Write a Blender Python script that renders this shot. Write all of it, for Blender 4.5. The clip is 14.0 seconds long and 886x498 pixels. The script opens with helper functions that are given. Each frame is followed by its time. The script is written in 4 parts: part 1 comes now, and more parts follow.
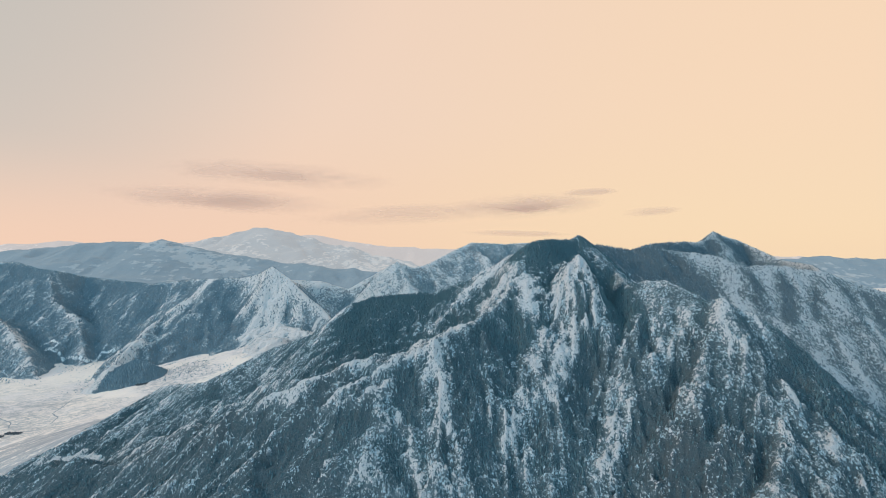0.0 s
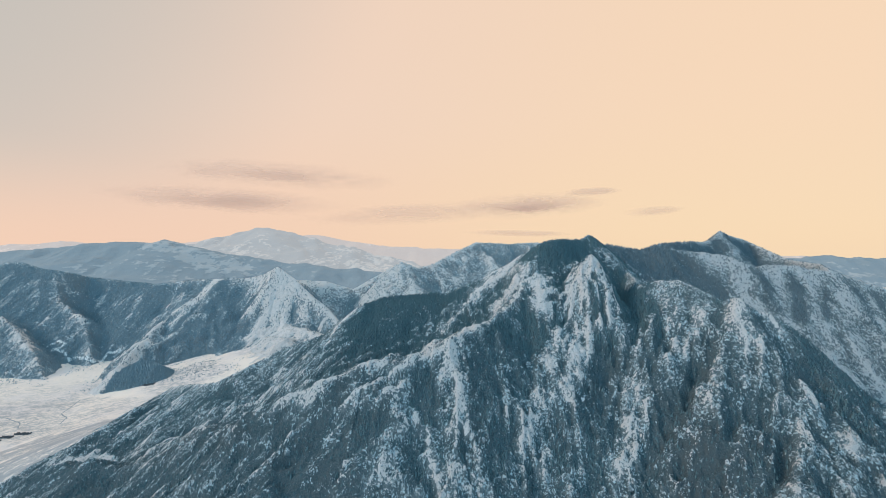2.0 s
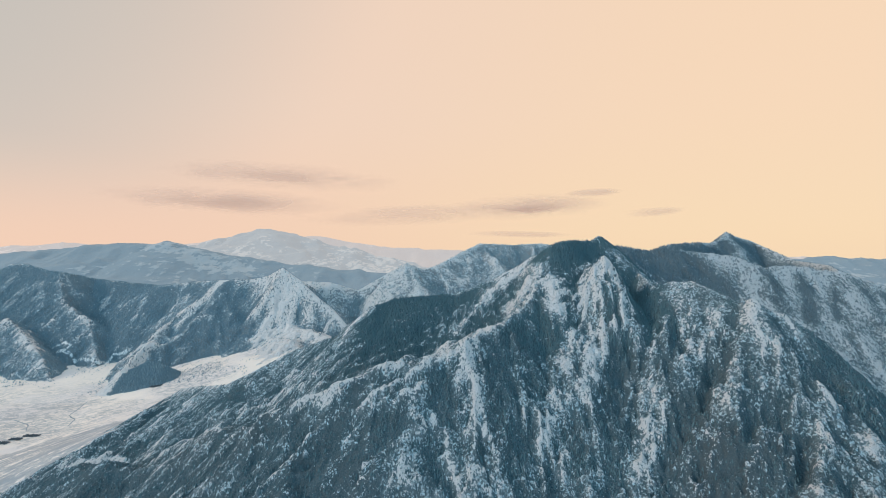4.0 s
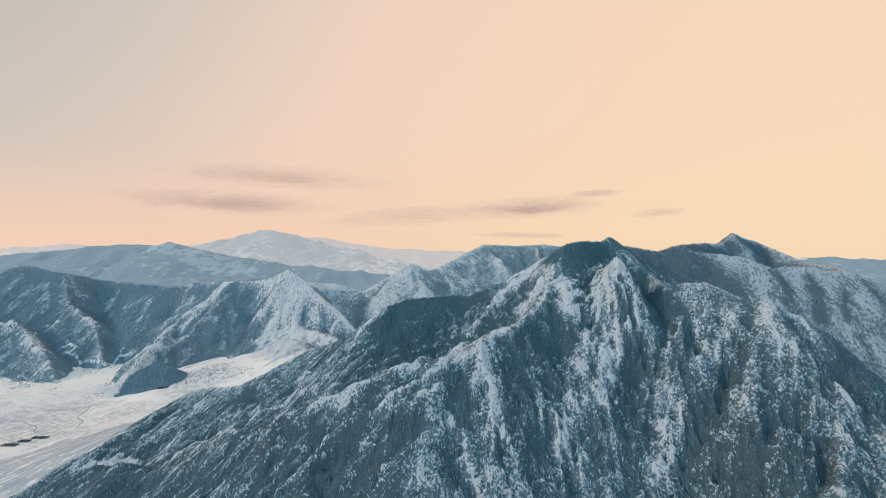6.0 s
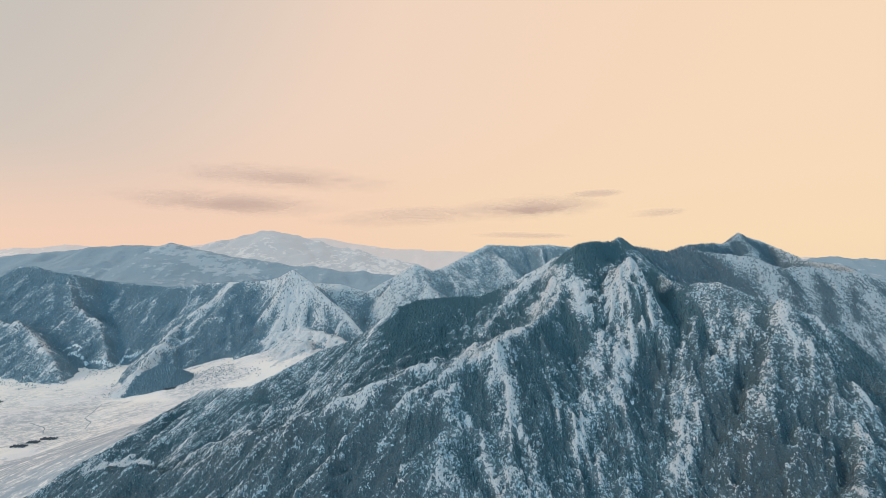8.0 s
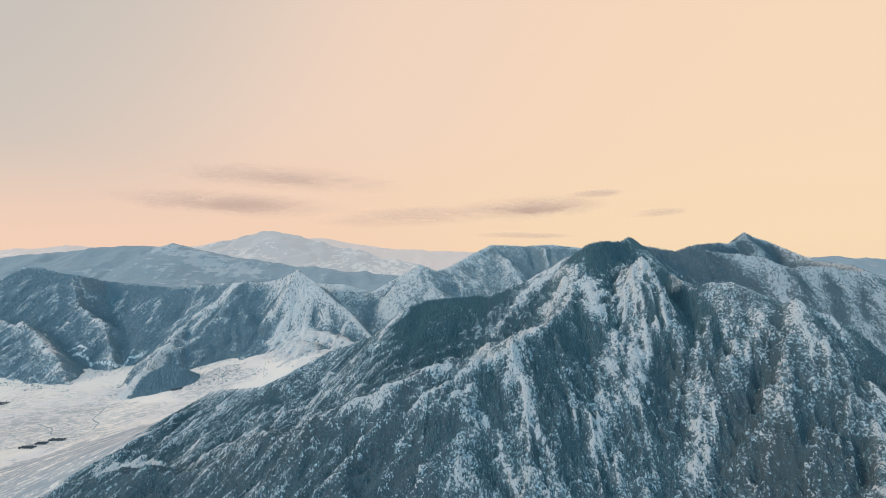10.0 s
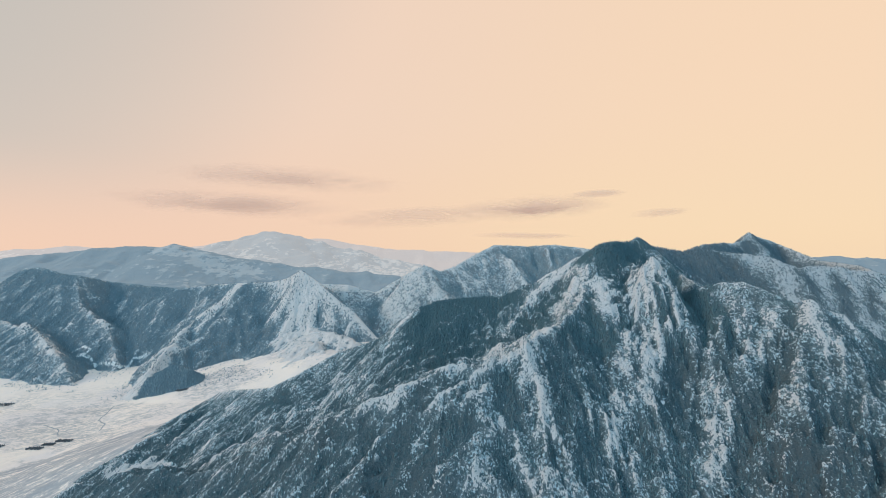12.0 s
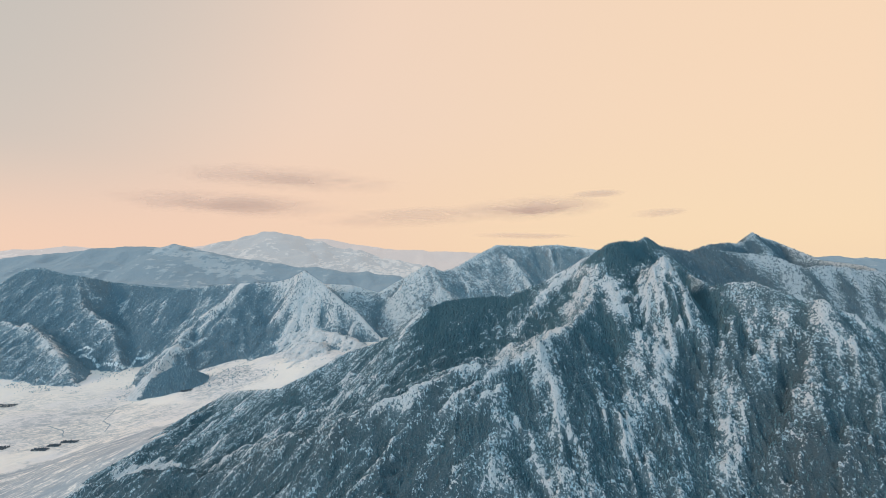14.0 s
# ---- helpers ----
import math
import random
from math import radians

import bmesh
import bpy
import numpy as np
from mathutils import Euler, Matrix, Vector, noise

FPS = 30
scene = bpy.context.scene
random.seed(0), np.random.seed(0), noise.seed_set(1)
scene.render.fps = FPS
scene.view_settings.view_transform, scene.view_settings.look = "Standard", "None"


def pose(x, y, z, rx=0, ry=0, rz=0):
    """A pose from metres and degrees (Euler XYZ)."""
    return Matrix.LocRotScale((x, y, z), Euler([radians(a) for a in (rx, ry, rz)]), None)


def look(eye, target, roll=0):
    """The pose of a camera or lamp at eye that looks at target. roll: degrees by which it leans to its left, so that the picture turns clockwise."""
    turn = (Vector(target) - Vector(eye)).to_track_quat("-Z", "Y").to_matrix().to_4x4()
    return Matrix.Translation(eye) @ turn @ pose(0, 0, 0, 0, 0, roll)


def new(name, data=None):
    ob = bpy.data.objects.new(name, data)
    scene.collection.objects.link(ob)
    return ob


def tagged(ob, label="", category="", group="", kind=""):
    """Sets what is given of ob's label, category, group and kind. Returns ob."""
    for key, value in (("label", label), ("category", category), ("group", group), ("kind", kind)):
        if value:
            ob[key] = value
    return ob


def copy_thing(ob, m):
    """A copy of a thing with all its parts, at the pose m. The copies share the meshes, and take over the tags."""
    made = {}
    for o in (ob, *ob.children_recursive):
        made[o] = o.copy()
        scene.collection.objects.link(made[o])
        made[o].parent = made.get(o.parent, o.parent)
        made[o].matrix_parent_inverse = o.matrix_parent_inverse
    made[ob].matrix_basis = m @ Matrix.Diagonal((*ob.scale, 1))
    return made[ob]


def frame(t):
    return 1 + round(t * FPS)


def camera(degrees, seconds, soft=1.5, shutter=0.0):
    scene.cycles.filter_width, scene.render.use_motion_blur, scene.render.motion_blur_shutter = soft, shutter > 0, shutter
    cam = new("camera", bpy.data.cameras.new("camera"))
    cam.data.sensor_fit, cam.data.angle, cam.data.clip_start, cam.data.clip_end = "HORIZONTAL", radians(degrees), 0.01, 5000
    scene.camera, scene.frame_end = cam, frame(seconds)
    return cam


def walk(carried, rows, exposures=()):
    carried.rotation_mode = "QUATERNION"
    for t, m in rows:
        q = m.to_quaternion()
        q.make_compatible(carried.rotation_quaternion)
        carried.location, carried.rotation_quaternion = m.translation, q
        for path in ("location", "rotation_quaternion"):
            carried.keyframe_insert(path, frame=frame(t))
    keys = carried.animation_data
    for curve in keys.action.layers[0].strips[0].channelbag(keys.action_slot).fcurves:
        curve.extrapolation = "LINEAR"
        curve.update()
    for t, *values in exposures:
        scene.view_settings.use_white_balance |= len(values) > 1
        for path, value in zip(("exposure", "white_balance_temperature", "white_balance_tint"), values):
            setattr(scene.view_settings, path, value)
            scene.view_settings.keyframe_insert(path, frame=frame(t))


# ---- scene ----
cam = camera(96.2, 14.0, soft=0.9)
METRES, EYE, TILT, LEAN, TURN = 130.0, 430.0, 0.0, 0.0, 0.0
ROWS = [
    (0.0, 0.0, 0.0, 0.0, 0.0, 0.0, -0.0),
    (0.5, -0.0374, 0.001, 0.0001, 0.01, -0.02, 0.02),
    (1.0, -0.0706, 0.0018, 0.0008, 0.02, -0.03, 0.05),
    (1.5, -0.1092, 0.0027, 0.0017, 0.03, -0.03, 0.06),
    (2.0, -0.1424, 0.0033, 0.0028, 0.04, -0.03, 0.07),
    (2.5, -0.1813, 0.004, 0.0039, 0.05, -0.0, 0.07),
    (3.0, -0.2158, 0.0039, 0.0049, 0.05, 0.04, 0.08),
    (5.5, -0.4033, 0.0052, 0.012, 0.01, 0.21, 0.16),
    (6.0, -0.4373, 0.0054, 0.0118, 0.02, 0.25, 0.17),
    (6.5, -0.4758, 0.0064, 0.0121, 0.02, 0.27, 0.2),
    (7.0, -0.5096, 0.0065, 0.0121, 0.01, 0.3, 0.21),
    (7.5, -0.5478, 0.0076, 0.0116, 0.01, 0.29, 0.23),
    (8.0, -0.5813, 0.0088, 0.0117, 0.0, 0.3, 0.25),
    (10.5, -0.7604, 0.0138, 0.0122, -0.08, 0.32, 0.35),
    (11.0, -0.7929, 0.0153, 0.0121, -0.12, 0.32, 0.36),
    (11.5, -0.8277, 0.0164, 0.0118, -0.14, 0.34, 0.38),
    (12.0, -0.8628, 0.0173, 0.0111, -0.17, 0.36, 0.38),
    (12.5, -0.8978, 0.0188, 0.0108, -0.21, 0.36, 0.39),
    (13.0, -0.932, 0.0206, 0.0107, -0.25, 0.37, 0.39),
    (13.5, -0.9658, 0.0224, 0.0104, -0.31, 0.38, 0.4),
    (14.0, -0.9993, 0.0245, 0.0097, -0.39, 0.38, 0.4),
]
walk(cam, [(t, pose(0, 0, EYE, TILT, LEAN, TURN) @ pose(METRES * x, METRES * y, METRES * z, 90 + pitch, roll, yaw)) for t, x, y, z, yaw, pitch, roll in ROWS])

# ---- world, sun ----
world = bpy.data.worlds.new("dusk_sky")
scene.world = world
world.use_nodes = True
wt = world.node_tree
wt.nodes.clear()


def wnode(kind, **props):
    n = wt.nodes.new(kind)
    for key, value in props.items():
        if key == "operation":
            n.operation = value
        elif key == "blend":
            n.data_type, n.blend_type = "RGBA", value
    return n


def wmath(op, a, b=None, clamp=False):
    n = wnode("ShaderNodeMath", operation=op)
    n.use_clamp = clamp
    for i, v in enumerate((a, b)):
        if v is None:
            continue
        if isinstance(v, (int, float)):
            n.inputs[i].default_value = v
        else:
            wt.links.new(v, n.inputs[i])
    return n.outputs[0]


def wmix(fac, a, b):
    n = wnode("ShaderNodeMix", blend="MIX")
    for sock, v in ((n.inputs[0], fac), (n.inputs[6], a), (n.inputs[7], b)):
        if isinstance(v, tuple):
            sock.default_value = (*v, 1)
        else:
            wt.links.new(v, sock)
    return n.outputs[2]


def wstep(v, lo, hi):
    n = wt.nodes.new("ShaderNodeMapRange")
    n.interpolation_type = "SMOOTHSTEP"
    wt.links.new(v, n.inputs[0])
    n.inputs[1].default_value, n.inputs[2].default_value = lo, hi
    return n.outputs[0]


coord = wt.nodes.new("ShaderNodeTexCoord")
axes = wt.nodes.new("ShaderNodeSeparateXYZ")
wt.links.new(coord.outputs["Generated"], axes.inputs[0])
wx, wy, wz = axes.outputs[0], axes.outputs[1], axes.outputs[2]
low = wmix(wstep(wx, -0.70, 0.60), (0.91, 0.635, 0.487), (0.95, 0.712, 0.476))
high = wmix(wstep(wmath("SUBTRACT", wx, wmath("MULTIPLY", wz, 0.6)), -0.75, 0.55), (0.888, 0.672, 0.537), (0.957, 0.707, 0.497))
glow = wmix(wstep(wz, 0.04, 0.34), low, high)
ashen = wmath("MULTIPLY", wstep(wmath("SUBTRACT", wmath("MULTIPLY", wz, 0.75), wx), 0.46, 1.14), wstep(wz, 0.0, 0.22))
glow = wmix(ashen, glow, (0.55, 0.53, 0.49))
overhead = wmix(wstep(wz, 0.56, 0.80), glow, (1.00, 0.87, 0.80))
dome = wmix(wstep(wmath("MULTIPLY", wy, -1.0), -0.45, 0.20), overhead, (0.32, 0.70, 0.99))
nishita = wt.nodes.new("ShaderNodeTexSky")
nishita.sky_type, nishita.sun_disc = "NISHITA", False
SUN_UP, SUN_ROUND = radians(24), radians(-105)
nishita.sun_elevation, nishita.sun_rotation = SUN_UP, SUN_ROUND
sky_back, dome_back, both = (wt.nodes.new("ShaderNodeBackground"), wt.nodes.new("ShaderNodeBackground"), wt.nodes.new("ShaderNodeAddShader"))
wt.links.new(nishita.outputs[0], sky_back.inputs[0])
sky_back.inputs[1].default_value = 0.004
wt.links.new(dome, dome_back.inputs[0])
dome_back.inputs[1].default_value = 0.96
wt.links.new(dome_back.outputs[0], both.inputs[0])
wt.links.new(sky_back.outputs[0], both.inputs[1])
wt.links.new(both.outputs[0], wt.nodes.new("ShaderNodeOutputWorld").inputs[0])

sun = new("sun", bpy.data.lights.new("sun", "SUN"))
sun.data.energy, sun.data.angle, sun.data.color = 1.4, radians(10), (1.0, 0.84, 0.70)
way = Vector((math.sin(SUN_ROUND) * math.cos(SUN_UP), math.cos(SUN_ROUND) * math.cos(SUN_UP), math.sin(SUN_UP)))
sun.matrix_world = look((0, 0, 900), Vector((0, 0, 900)) - way)


# ---- materials ----
class Shader:
    """A small writer of node materials; coordinates are world metres."""

    def __init__(self, name, rough=0.9):
        self.mat = bpy.data.materials.new(name)
        self.mat.use_nodes = True
        self.t = self.mat.node_tree
        self.bsdf = self.t.nodes["Principled BSDF"]
        self.bsdf.inputs["Roughness"].default_value = rough
        self.bsdf.inputs["Specular IOR Level"].default_value = 0.2
        self.geo = self.t.nodes.new("ShaderNodeNewGeometry")
        self.pos = self.geo.outputs["Position"]

    def put(self, sock, v):
        if isinstance(v, tuple):
            sock.default_value = (*v, 1) if len(v) == 3 and sock.type == "RGBA" else v
        elif isinstance(v, (int, float)):
            sock.default_value = v
        else:
            self.t.links.new(v, sock)

    def stretch(self, sx, sy, sz, turn=0.0):
        n = self.t.nodes.new("ShaderNodeMapping")
        self.put(n.inputs[0], self.pos)
        n.vector_type = "TEXTURE"
        n.inputs["Scale"].default_value = (1 / sx, 1 / sy, 1 / sz)
        n.inputs["Rotation"].default_value = (0, 0, radians(turn))
        return n.outputs[0]

    def noise(self, size, detail=4, rough=0.55, where=None, warp=0.0):
        n = self.t.nodes.new("ShaderNodeTexNoise")
        self.put(n.inputs["Vector"], where or self.pos)
        n.inputs["Scale"].default_value = 1.0 / size
        n.inputs["Detail"].default_value, n.inputs["Roughness"].default_value = detail, rough
        n.inputs["Distortion"].default_value = warp
        return n.outputs[0]

    def attr(self, name):
        n = self.t.nodes.new("ShaderNodeAttribute")
        n.attribute_name = name
        return n.outputs["Fac"]

    def math(self, op, a, b=0.0, clamp=False):
        n = self.t.nodes.new("ShaderNodeMath")
        n.operation, n.use_clamp = op, clamp
        self.put(n.inputs[0], a)
        self.put(n.inputs[1], b)
        return n.outputs[0]

    def step(self, v, lo, hi, a=0.0, b=1.0):
        n = self.t.nodes.new("ShaderNodeMapRange")
        n.interpolation_type = "SMOOTHSTEP"
        self.put(n.inputs[0], v)
        for i, x in zip((1, 2, 3, 4), (lo, hi, a, b)):
            n.inputs[i].default_value = x
        return n.outputs[0]

    def mix(self, fac, a, b):
        n = self.t.nodes.new("ShaderNodeMix")
        n.data_type = "RGBA"
        for sock, v in ((n.inputs[0], fac), (n.inputs[6], a), (n.inputs[7], b)):
            self.put(sock, v)
        return n.outputs[2]

    def height(self):
        n = self.t.nodes.new("ShaderNodeSeparateXYZ")
        self.put(n.inputs[0], self.pos)
        return n.outputs[2]

    def upward(self):
        n = self.t.nodes.new("ShaderNodeSeparateXYZ")
        self.put(n.inputs[0], self.geo.outputs["Normal"])
        return n.outputs[2]

    def bump(self, height, depth, strength=0.6):
        n = self.t.nodes.new("ShaderNodeBump")
        n.inputs["Strength"].default_value, n.inputs["Distance"].default_value = strength, depth
        self.put(n.inputs["Height"], height)
        self.t.links.new(n.outputs[0], self.bsdf.inputs["Normal"])

    def colour(self, c):
        self.put(self.bsdf.inputs["Base Color"], c)
        return self.mat


def slope_material(name, snow, frost, rock, scrub, grain, bias=0.0, spread=1.0, relief=1.6, brown=0.5):
    """Snow lying over rock and low scrub; the cover attribute says where it stays."""
    s = Shader(name)
    streak = s.noise(grain * 4, 6, 0.66, s.stretch(1.0, 1.0, 0.35))
    fine = s.noise(grain, 5, 0.75)
    dabs = s.noise(grain * 0.7, 3, 0.6, s.stretch(1.0, 1.0, 0.5), 0.4)
    broad = s.noise(grain * 14, 3)
    cover = s.math("MULTIPLY", s.math("SUBTRACT", streak, 0.5), 1.8 * spread)
    cover = s.math("ADD", cover, s.math("MULTIPLY", s.math("SUBTRACT", fine, 0.5), 2.8 * spread))
    cover = s.math("ADD", cover, s.math("MULTIPLY", s.math("SUBTRACT", dabs, 0.5), 3.4 * spread))
    cover = s.math("ADD", cover, s.math("MULTIPLY", s.math("SUBTRACT", broad, 0.5), 0.9))
    cover = s.math("ADD", cover, s.math("MULTIPLY", s.math("SUBTRACT", s.upward(), 0.68), 0.5))
    cover = s.math("ADD", cover, s.math("MULTIPLY", s.attr("cover"), 0.23))
    cover = s.math("ADD", cover, s.step(s.attr("cover"), -1.0, -0.45, -0.5, 0.0))
    cover = s.math("SUBTRACT", cover, s.math("MULTIPLY", s.attr("earth"), 0.28))
    cover = s.math("ADD", cover, s.step(s.attr("cover"), 1.3, 2.0, 0.0, 0.45))
    snowy = s.step(s.math("ADD", cover, bias), -0.03, 0.06)
    bare = s.mix(s.step(s.noise(grain * 6, 4), 0.42, 0.6), rock, scrub)
    bare = s.mix(s.step(s.noise(grain * 0.45, 3), 0.4, 0.7), bare, s.mix(0.4, bare, (0.30, 0.32, 0.33)))
    bare = s.mix(s.math("MULTIPLY", s.step(s.noise(grain * 22, 5, 0.65), 0.50, 0.62), brown), bare, tuple(c * k for c, k in zip(rock, (1.15, 0.80, 0.70))))
    worn = s.math("MULTIPLY", s.attr("earth"), s.step(s.noise(grain * 5, 4, 0.6), 0.34, 0.55))
    bare = s.mix(s.math("MULTIPLY", worn, 0.6), bare, s.mix(fine, (0.098, 0.126, 0.138), (0.145, 0.174, 0.186)))
    dust = s.math("ADD", s.math("MULTIPLY", s.math("SUBTRACT", s.noise(grain * 3.2, 5, 0.65), 0.5), 2.2), s.math("MULTIPLY", s.attr("cover"), 0.3))
    bare = s.mix(s.step(s.math("SUBTRACT", dust, s.math("MULTIPLY", worn, 0.5)), -0.15, 0.55, 0.0, 0.34), bare, tuple(c * 0.75 for c in frost))
    rime = s.mix(s.step(s.noise(grain * 0.8, 4), 0.40, 0.60), tuple(min(1.0, c * 1.28) for c in frost), tuple(c * 0.68 for c in frost))
    deep = s.math("ADD", s.attr("cover"), s.math("MULTIPLY", s.math("SUBTRACT", s.noise(grain * 2.5, 5, 0.7), 0.5), 5.0))
    white = s.mix(s.step(deep, 0.5, 1.4), rime, snow)
    s.bump(s.math("ADD", s.math("MULTIPLY", streak, 2.0), fine), grain * relief, 1.0)
    return s.colour(s.mix(snowy, bare, white))


def forest_material(name, dark, light, frost, frost_share):
    """Needles, rimed the more the thinner the stand is (the open attribute)."""
    s = Shader(name, 0.95)
    pick = s.geo.outputs["Random Per Island"]
    body = s.mix(pick, dark, light)
    patch = s.noise(60, 3)
    share = s.math("ADD", s.math("MULTIPLY", pick, 0.7), s.math("MULTIPLY", patch, 0.6))
    rimed = s.step(s.math("ADD", share, s.math("ADD", s.math("MULTIPLY", s.noise(1.2, 2), 0.35), s.math("MULTIPLY", s.attr("open"), 0.55))), 1.12 - frost_share, 1.30 - frost_share)
    return s.colour(s.mix(rimed, body, frost))


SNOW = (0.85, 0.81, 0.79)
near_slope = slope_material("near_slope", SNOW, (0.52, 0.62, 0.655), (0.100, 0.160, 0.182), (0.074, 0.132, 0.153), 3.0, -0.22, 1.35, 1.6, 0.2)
# Farther slopes: rock and scrub paled and blued, distance haze put into the colour.
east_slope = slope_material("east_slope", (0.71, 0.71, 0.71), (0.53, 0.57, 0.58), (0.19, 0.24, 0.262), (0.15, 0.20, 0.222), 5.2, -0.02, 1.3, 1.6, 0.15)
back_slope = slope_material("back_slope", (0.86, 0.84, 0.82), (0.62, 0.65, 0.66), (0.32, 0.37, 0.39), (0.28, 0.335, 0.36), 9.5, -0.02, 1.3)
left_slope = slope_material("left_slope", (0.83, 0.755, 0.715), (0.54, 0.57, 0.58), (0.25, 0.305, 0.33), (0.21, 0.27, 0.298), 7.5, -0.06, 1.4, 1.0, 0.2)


def valley_material():
    """Wind-packed snow; the cover attribute is 1 on the open flats, 0 on rough pasture, below 0 on the furrowed fan."""
    s = Shader("valley_snow", 0.85)
    fine = s.noise(4, 5, 0.7)
    bars = s.noise(11, 6, 0.65, s.stretch(0.10, 1.0, 1.0, 42), 0.3)
    tufts = s.noise(10, 6, 0.7, s.stretch(0.5, 1.0, 1.0, 10), 0.8)
    cover = s.attr("cover")
    lie = s.math("ADD", cover, s.math("MULTIPLY", s.math("SUBTRACT", s.noise(60, 4), 0.5), 0.9))
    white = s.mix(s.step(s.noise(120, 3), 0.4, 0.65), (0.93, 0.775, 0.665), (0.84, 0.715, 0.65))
    dull = s.mix(fine, (0.24, 0.245, 0.255), (0.50, 0.475, 0.475))
    rough = s.step(s.math("ADD", tufts, s.math("MULTIPLY", fine, 0.5)), 0.64, 0.88)
    rough = s.math("MULTIPLY", rough, s.step(lie, 0.75, 0.0))
    furrow = s.math("MULTIPLY", s.step(s.math("ADD", bars, s.math("MULTIPLY", fine, 0.3)), 0.50, 0.72), s.step(lie, 0.3, -0.7))
    s.bump(s.math("ADD", s.math("ADD", bars, tufts), s.math("MULTIPLY", fine, 0.4)), 3.0, 0.5)
    tone = s.mix(s.math("MULTIPLY", rough, 0.8), white, dull)
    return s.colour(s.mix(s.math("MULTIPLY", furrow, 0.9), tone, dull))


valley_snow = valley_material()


def far_material(name, low_tone, snow_tone, amount, glow, haze_strength, top=9000):
    """Distance: frosted woods with open snow, part of the backdrop; haze is painted into its tones and emission."""
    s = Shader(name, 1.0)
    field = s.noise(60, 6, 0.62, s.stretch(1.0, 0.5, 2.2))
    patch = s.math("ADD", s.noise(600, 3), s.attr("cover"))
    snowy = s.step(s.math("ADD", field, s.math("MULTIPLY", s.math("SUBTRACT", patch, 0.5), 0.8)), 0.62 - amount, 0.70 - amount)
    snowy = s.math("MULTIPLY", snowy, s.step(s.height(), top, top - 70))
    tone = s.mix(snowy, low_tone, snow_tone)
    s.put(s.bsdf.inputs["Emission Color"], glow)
    s.bsdf.inputs["Emission Strength"].default_value = haze_strength
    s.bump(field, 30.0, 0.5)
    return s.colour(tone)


# ---- terrain arithmetic ----
def hash2(ix, iy, seed):
    h = (ix.astype(np.int64) * 374761393 + iy.astype(np.int64) * 668265263 + seed * 974634777) & 0xFFFFFFFF
    h = ((h ^ (h >> 13)) * 1274126177) & 0xFFFFFFFF
    return ((h ^ (h >> 16)) & 0xFFFFFF) / float(0xFFFFFF)


def vnoise(x, y, seed=0):
    """Smooth value noise from -1 to 1."""
    ix, iy = np.floor(x), np.floor(y)
    fx, fy = x - ix, y - iy
    fx, fy = fx * fx * fx * (fx * (fx * 6 - 15) + 10), fy * fy * fy * (fy * (fy * 6 - 15) + 10)
    a, b = hash2(ix, iy, seed), hash2(ix + 1, iy, seed)
    c, d = hash2(ix, iy + 1, seed), hash2(ix + 1, iy + 1, seed)
    return 2 * (a + (b - a) * fx + (c - a) * fy + (a - b - c + d) * fx * fy) - 1


def fbm(x, y, octaves=4, seed=0):
    total, amp, norm = 0.0, 1.0, 0.0
    for i in range(octaves):
        total = total + amp * vnoise(x, y, seed + i)
        norm += amp
        x, y, amp = x * 2.03 + 17.1, y * 2.03 - 9.7, amp * 0.5
    return total / norm


def ridged(x, y, octaves=3, seed=0):
    total, amp, norm = 0.0, 1.0, 0.0
    for i in range(octaves):
        total = total + amp * (1 - 2 * np.abs(vnoise(x, y, seed + i)))
        norm += amp
        x, y, amp = x * 2.1 + 5.3, y * 2.1 + 3.9, amp * 0.5
    return total / norm


def smooth(v, lo, hi):
    u = np.clip((v - lo) / (hi - lo), 0, 1)
    return u * u * (3 - 2 * u)


def spot(x, y, cx, cy, rx, ry, turn=0.0):
    """1 inside a soft oval of the plan, 0 outside."""
    c, s = math.cos(radians(turn)), math.sin(radians(turn))
    u, v = ((x - cx) * c + (y - cy) * s) / rx, (-(x - cx) * s + (y - cy) * c) / ry
    wob = 0.25 * fbm(x / 30, y / 30, 3, 77)
    return 1 - smooth(np.sqrt(u * u + v * v) + wob, 0.75, 1.2)


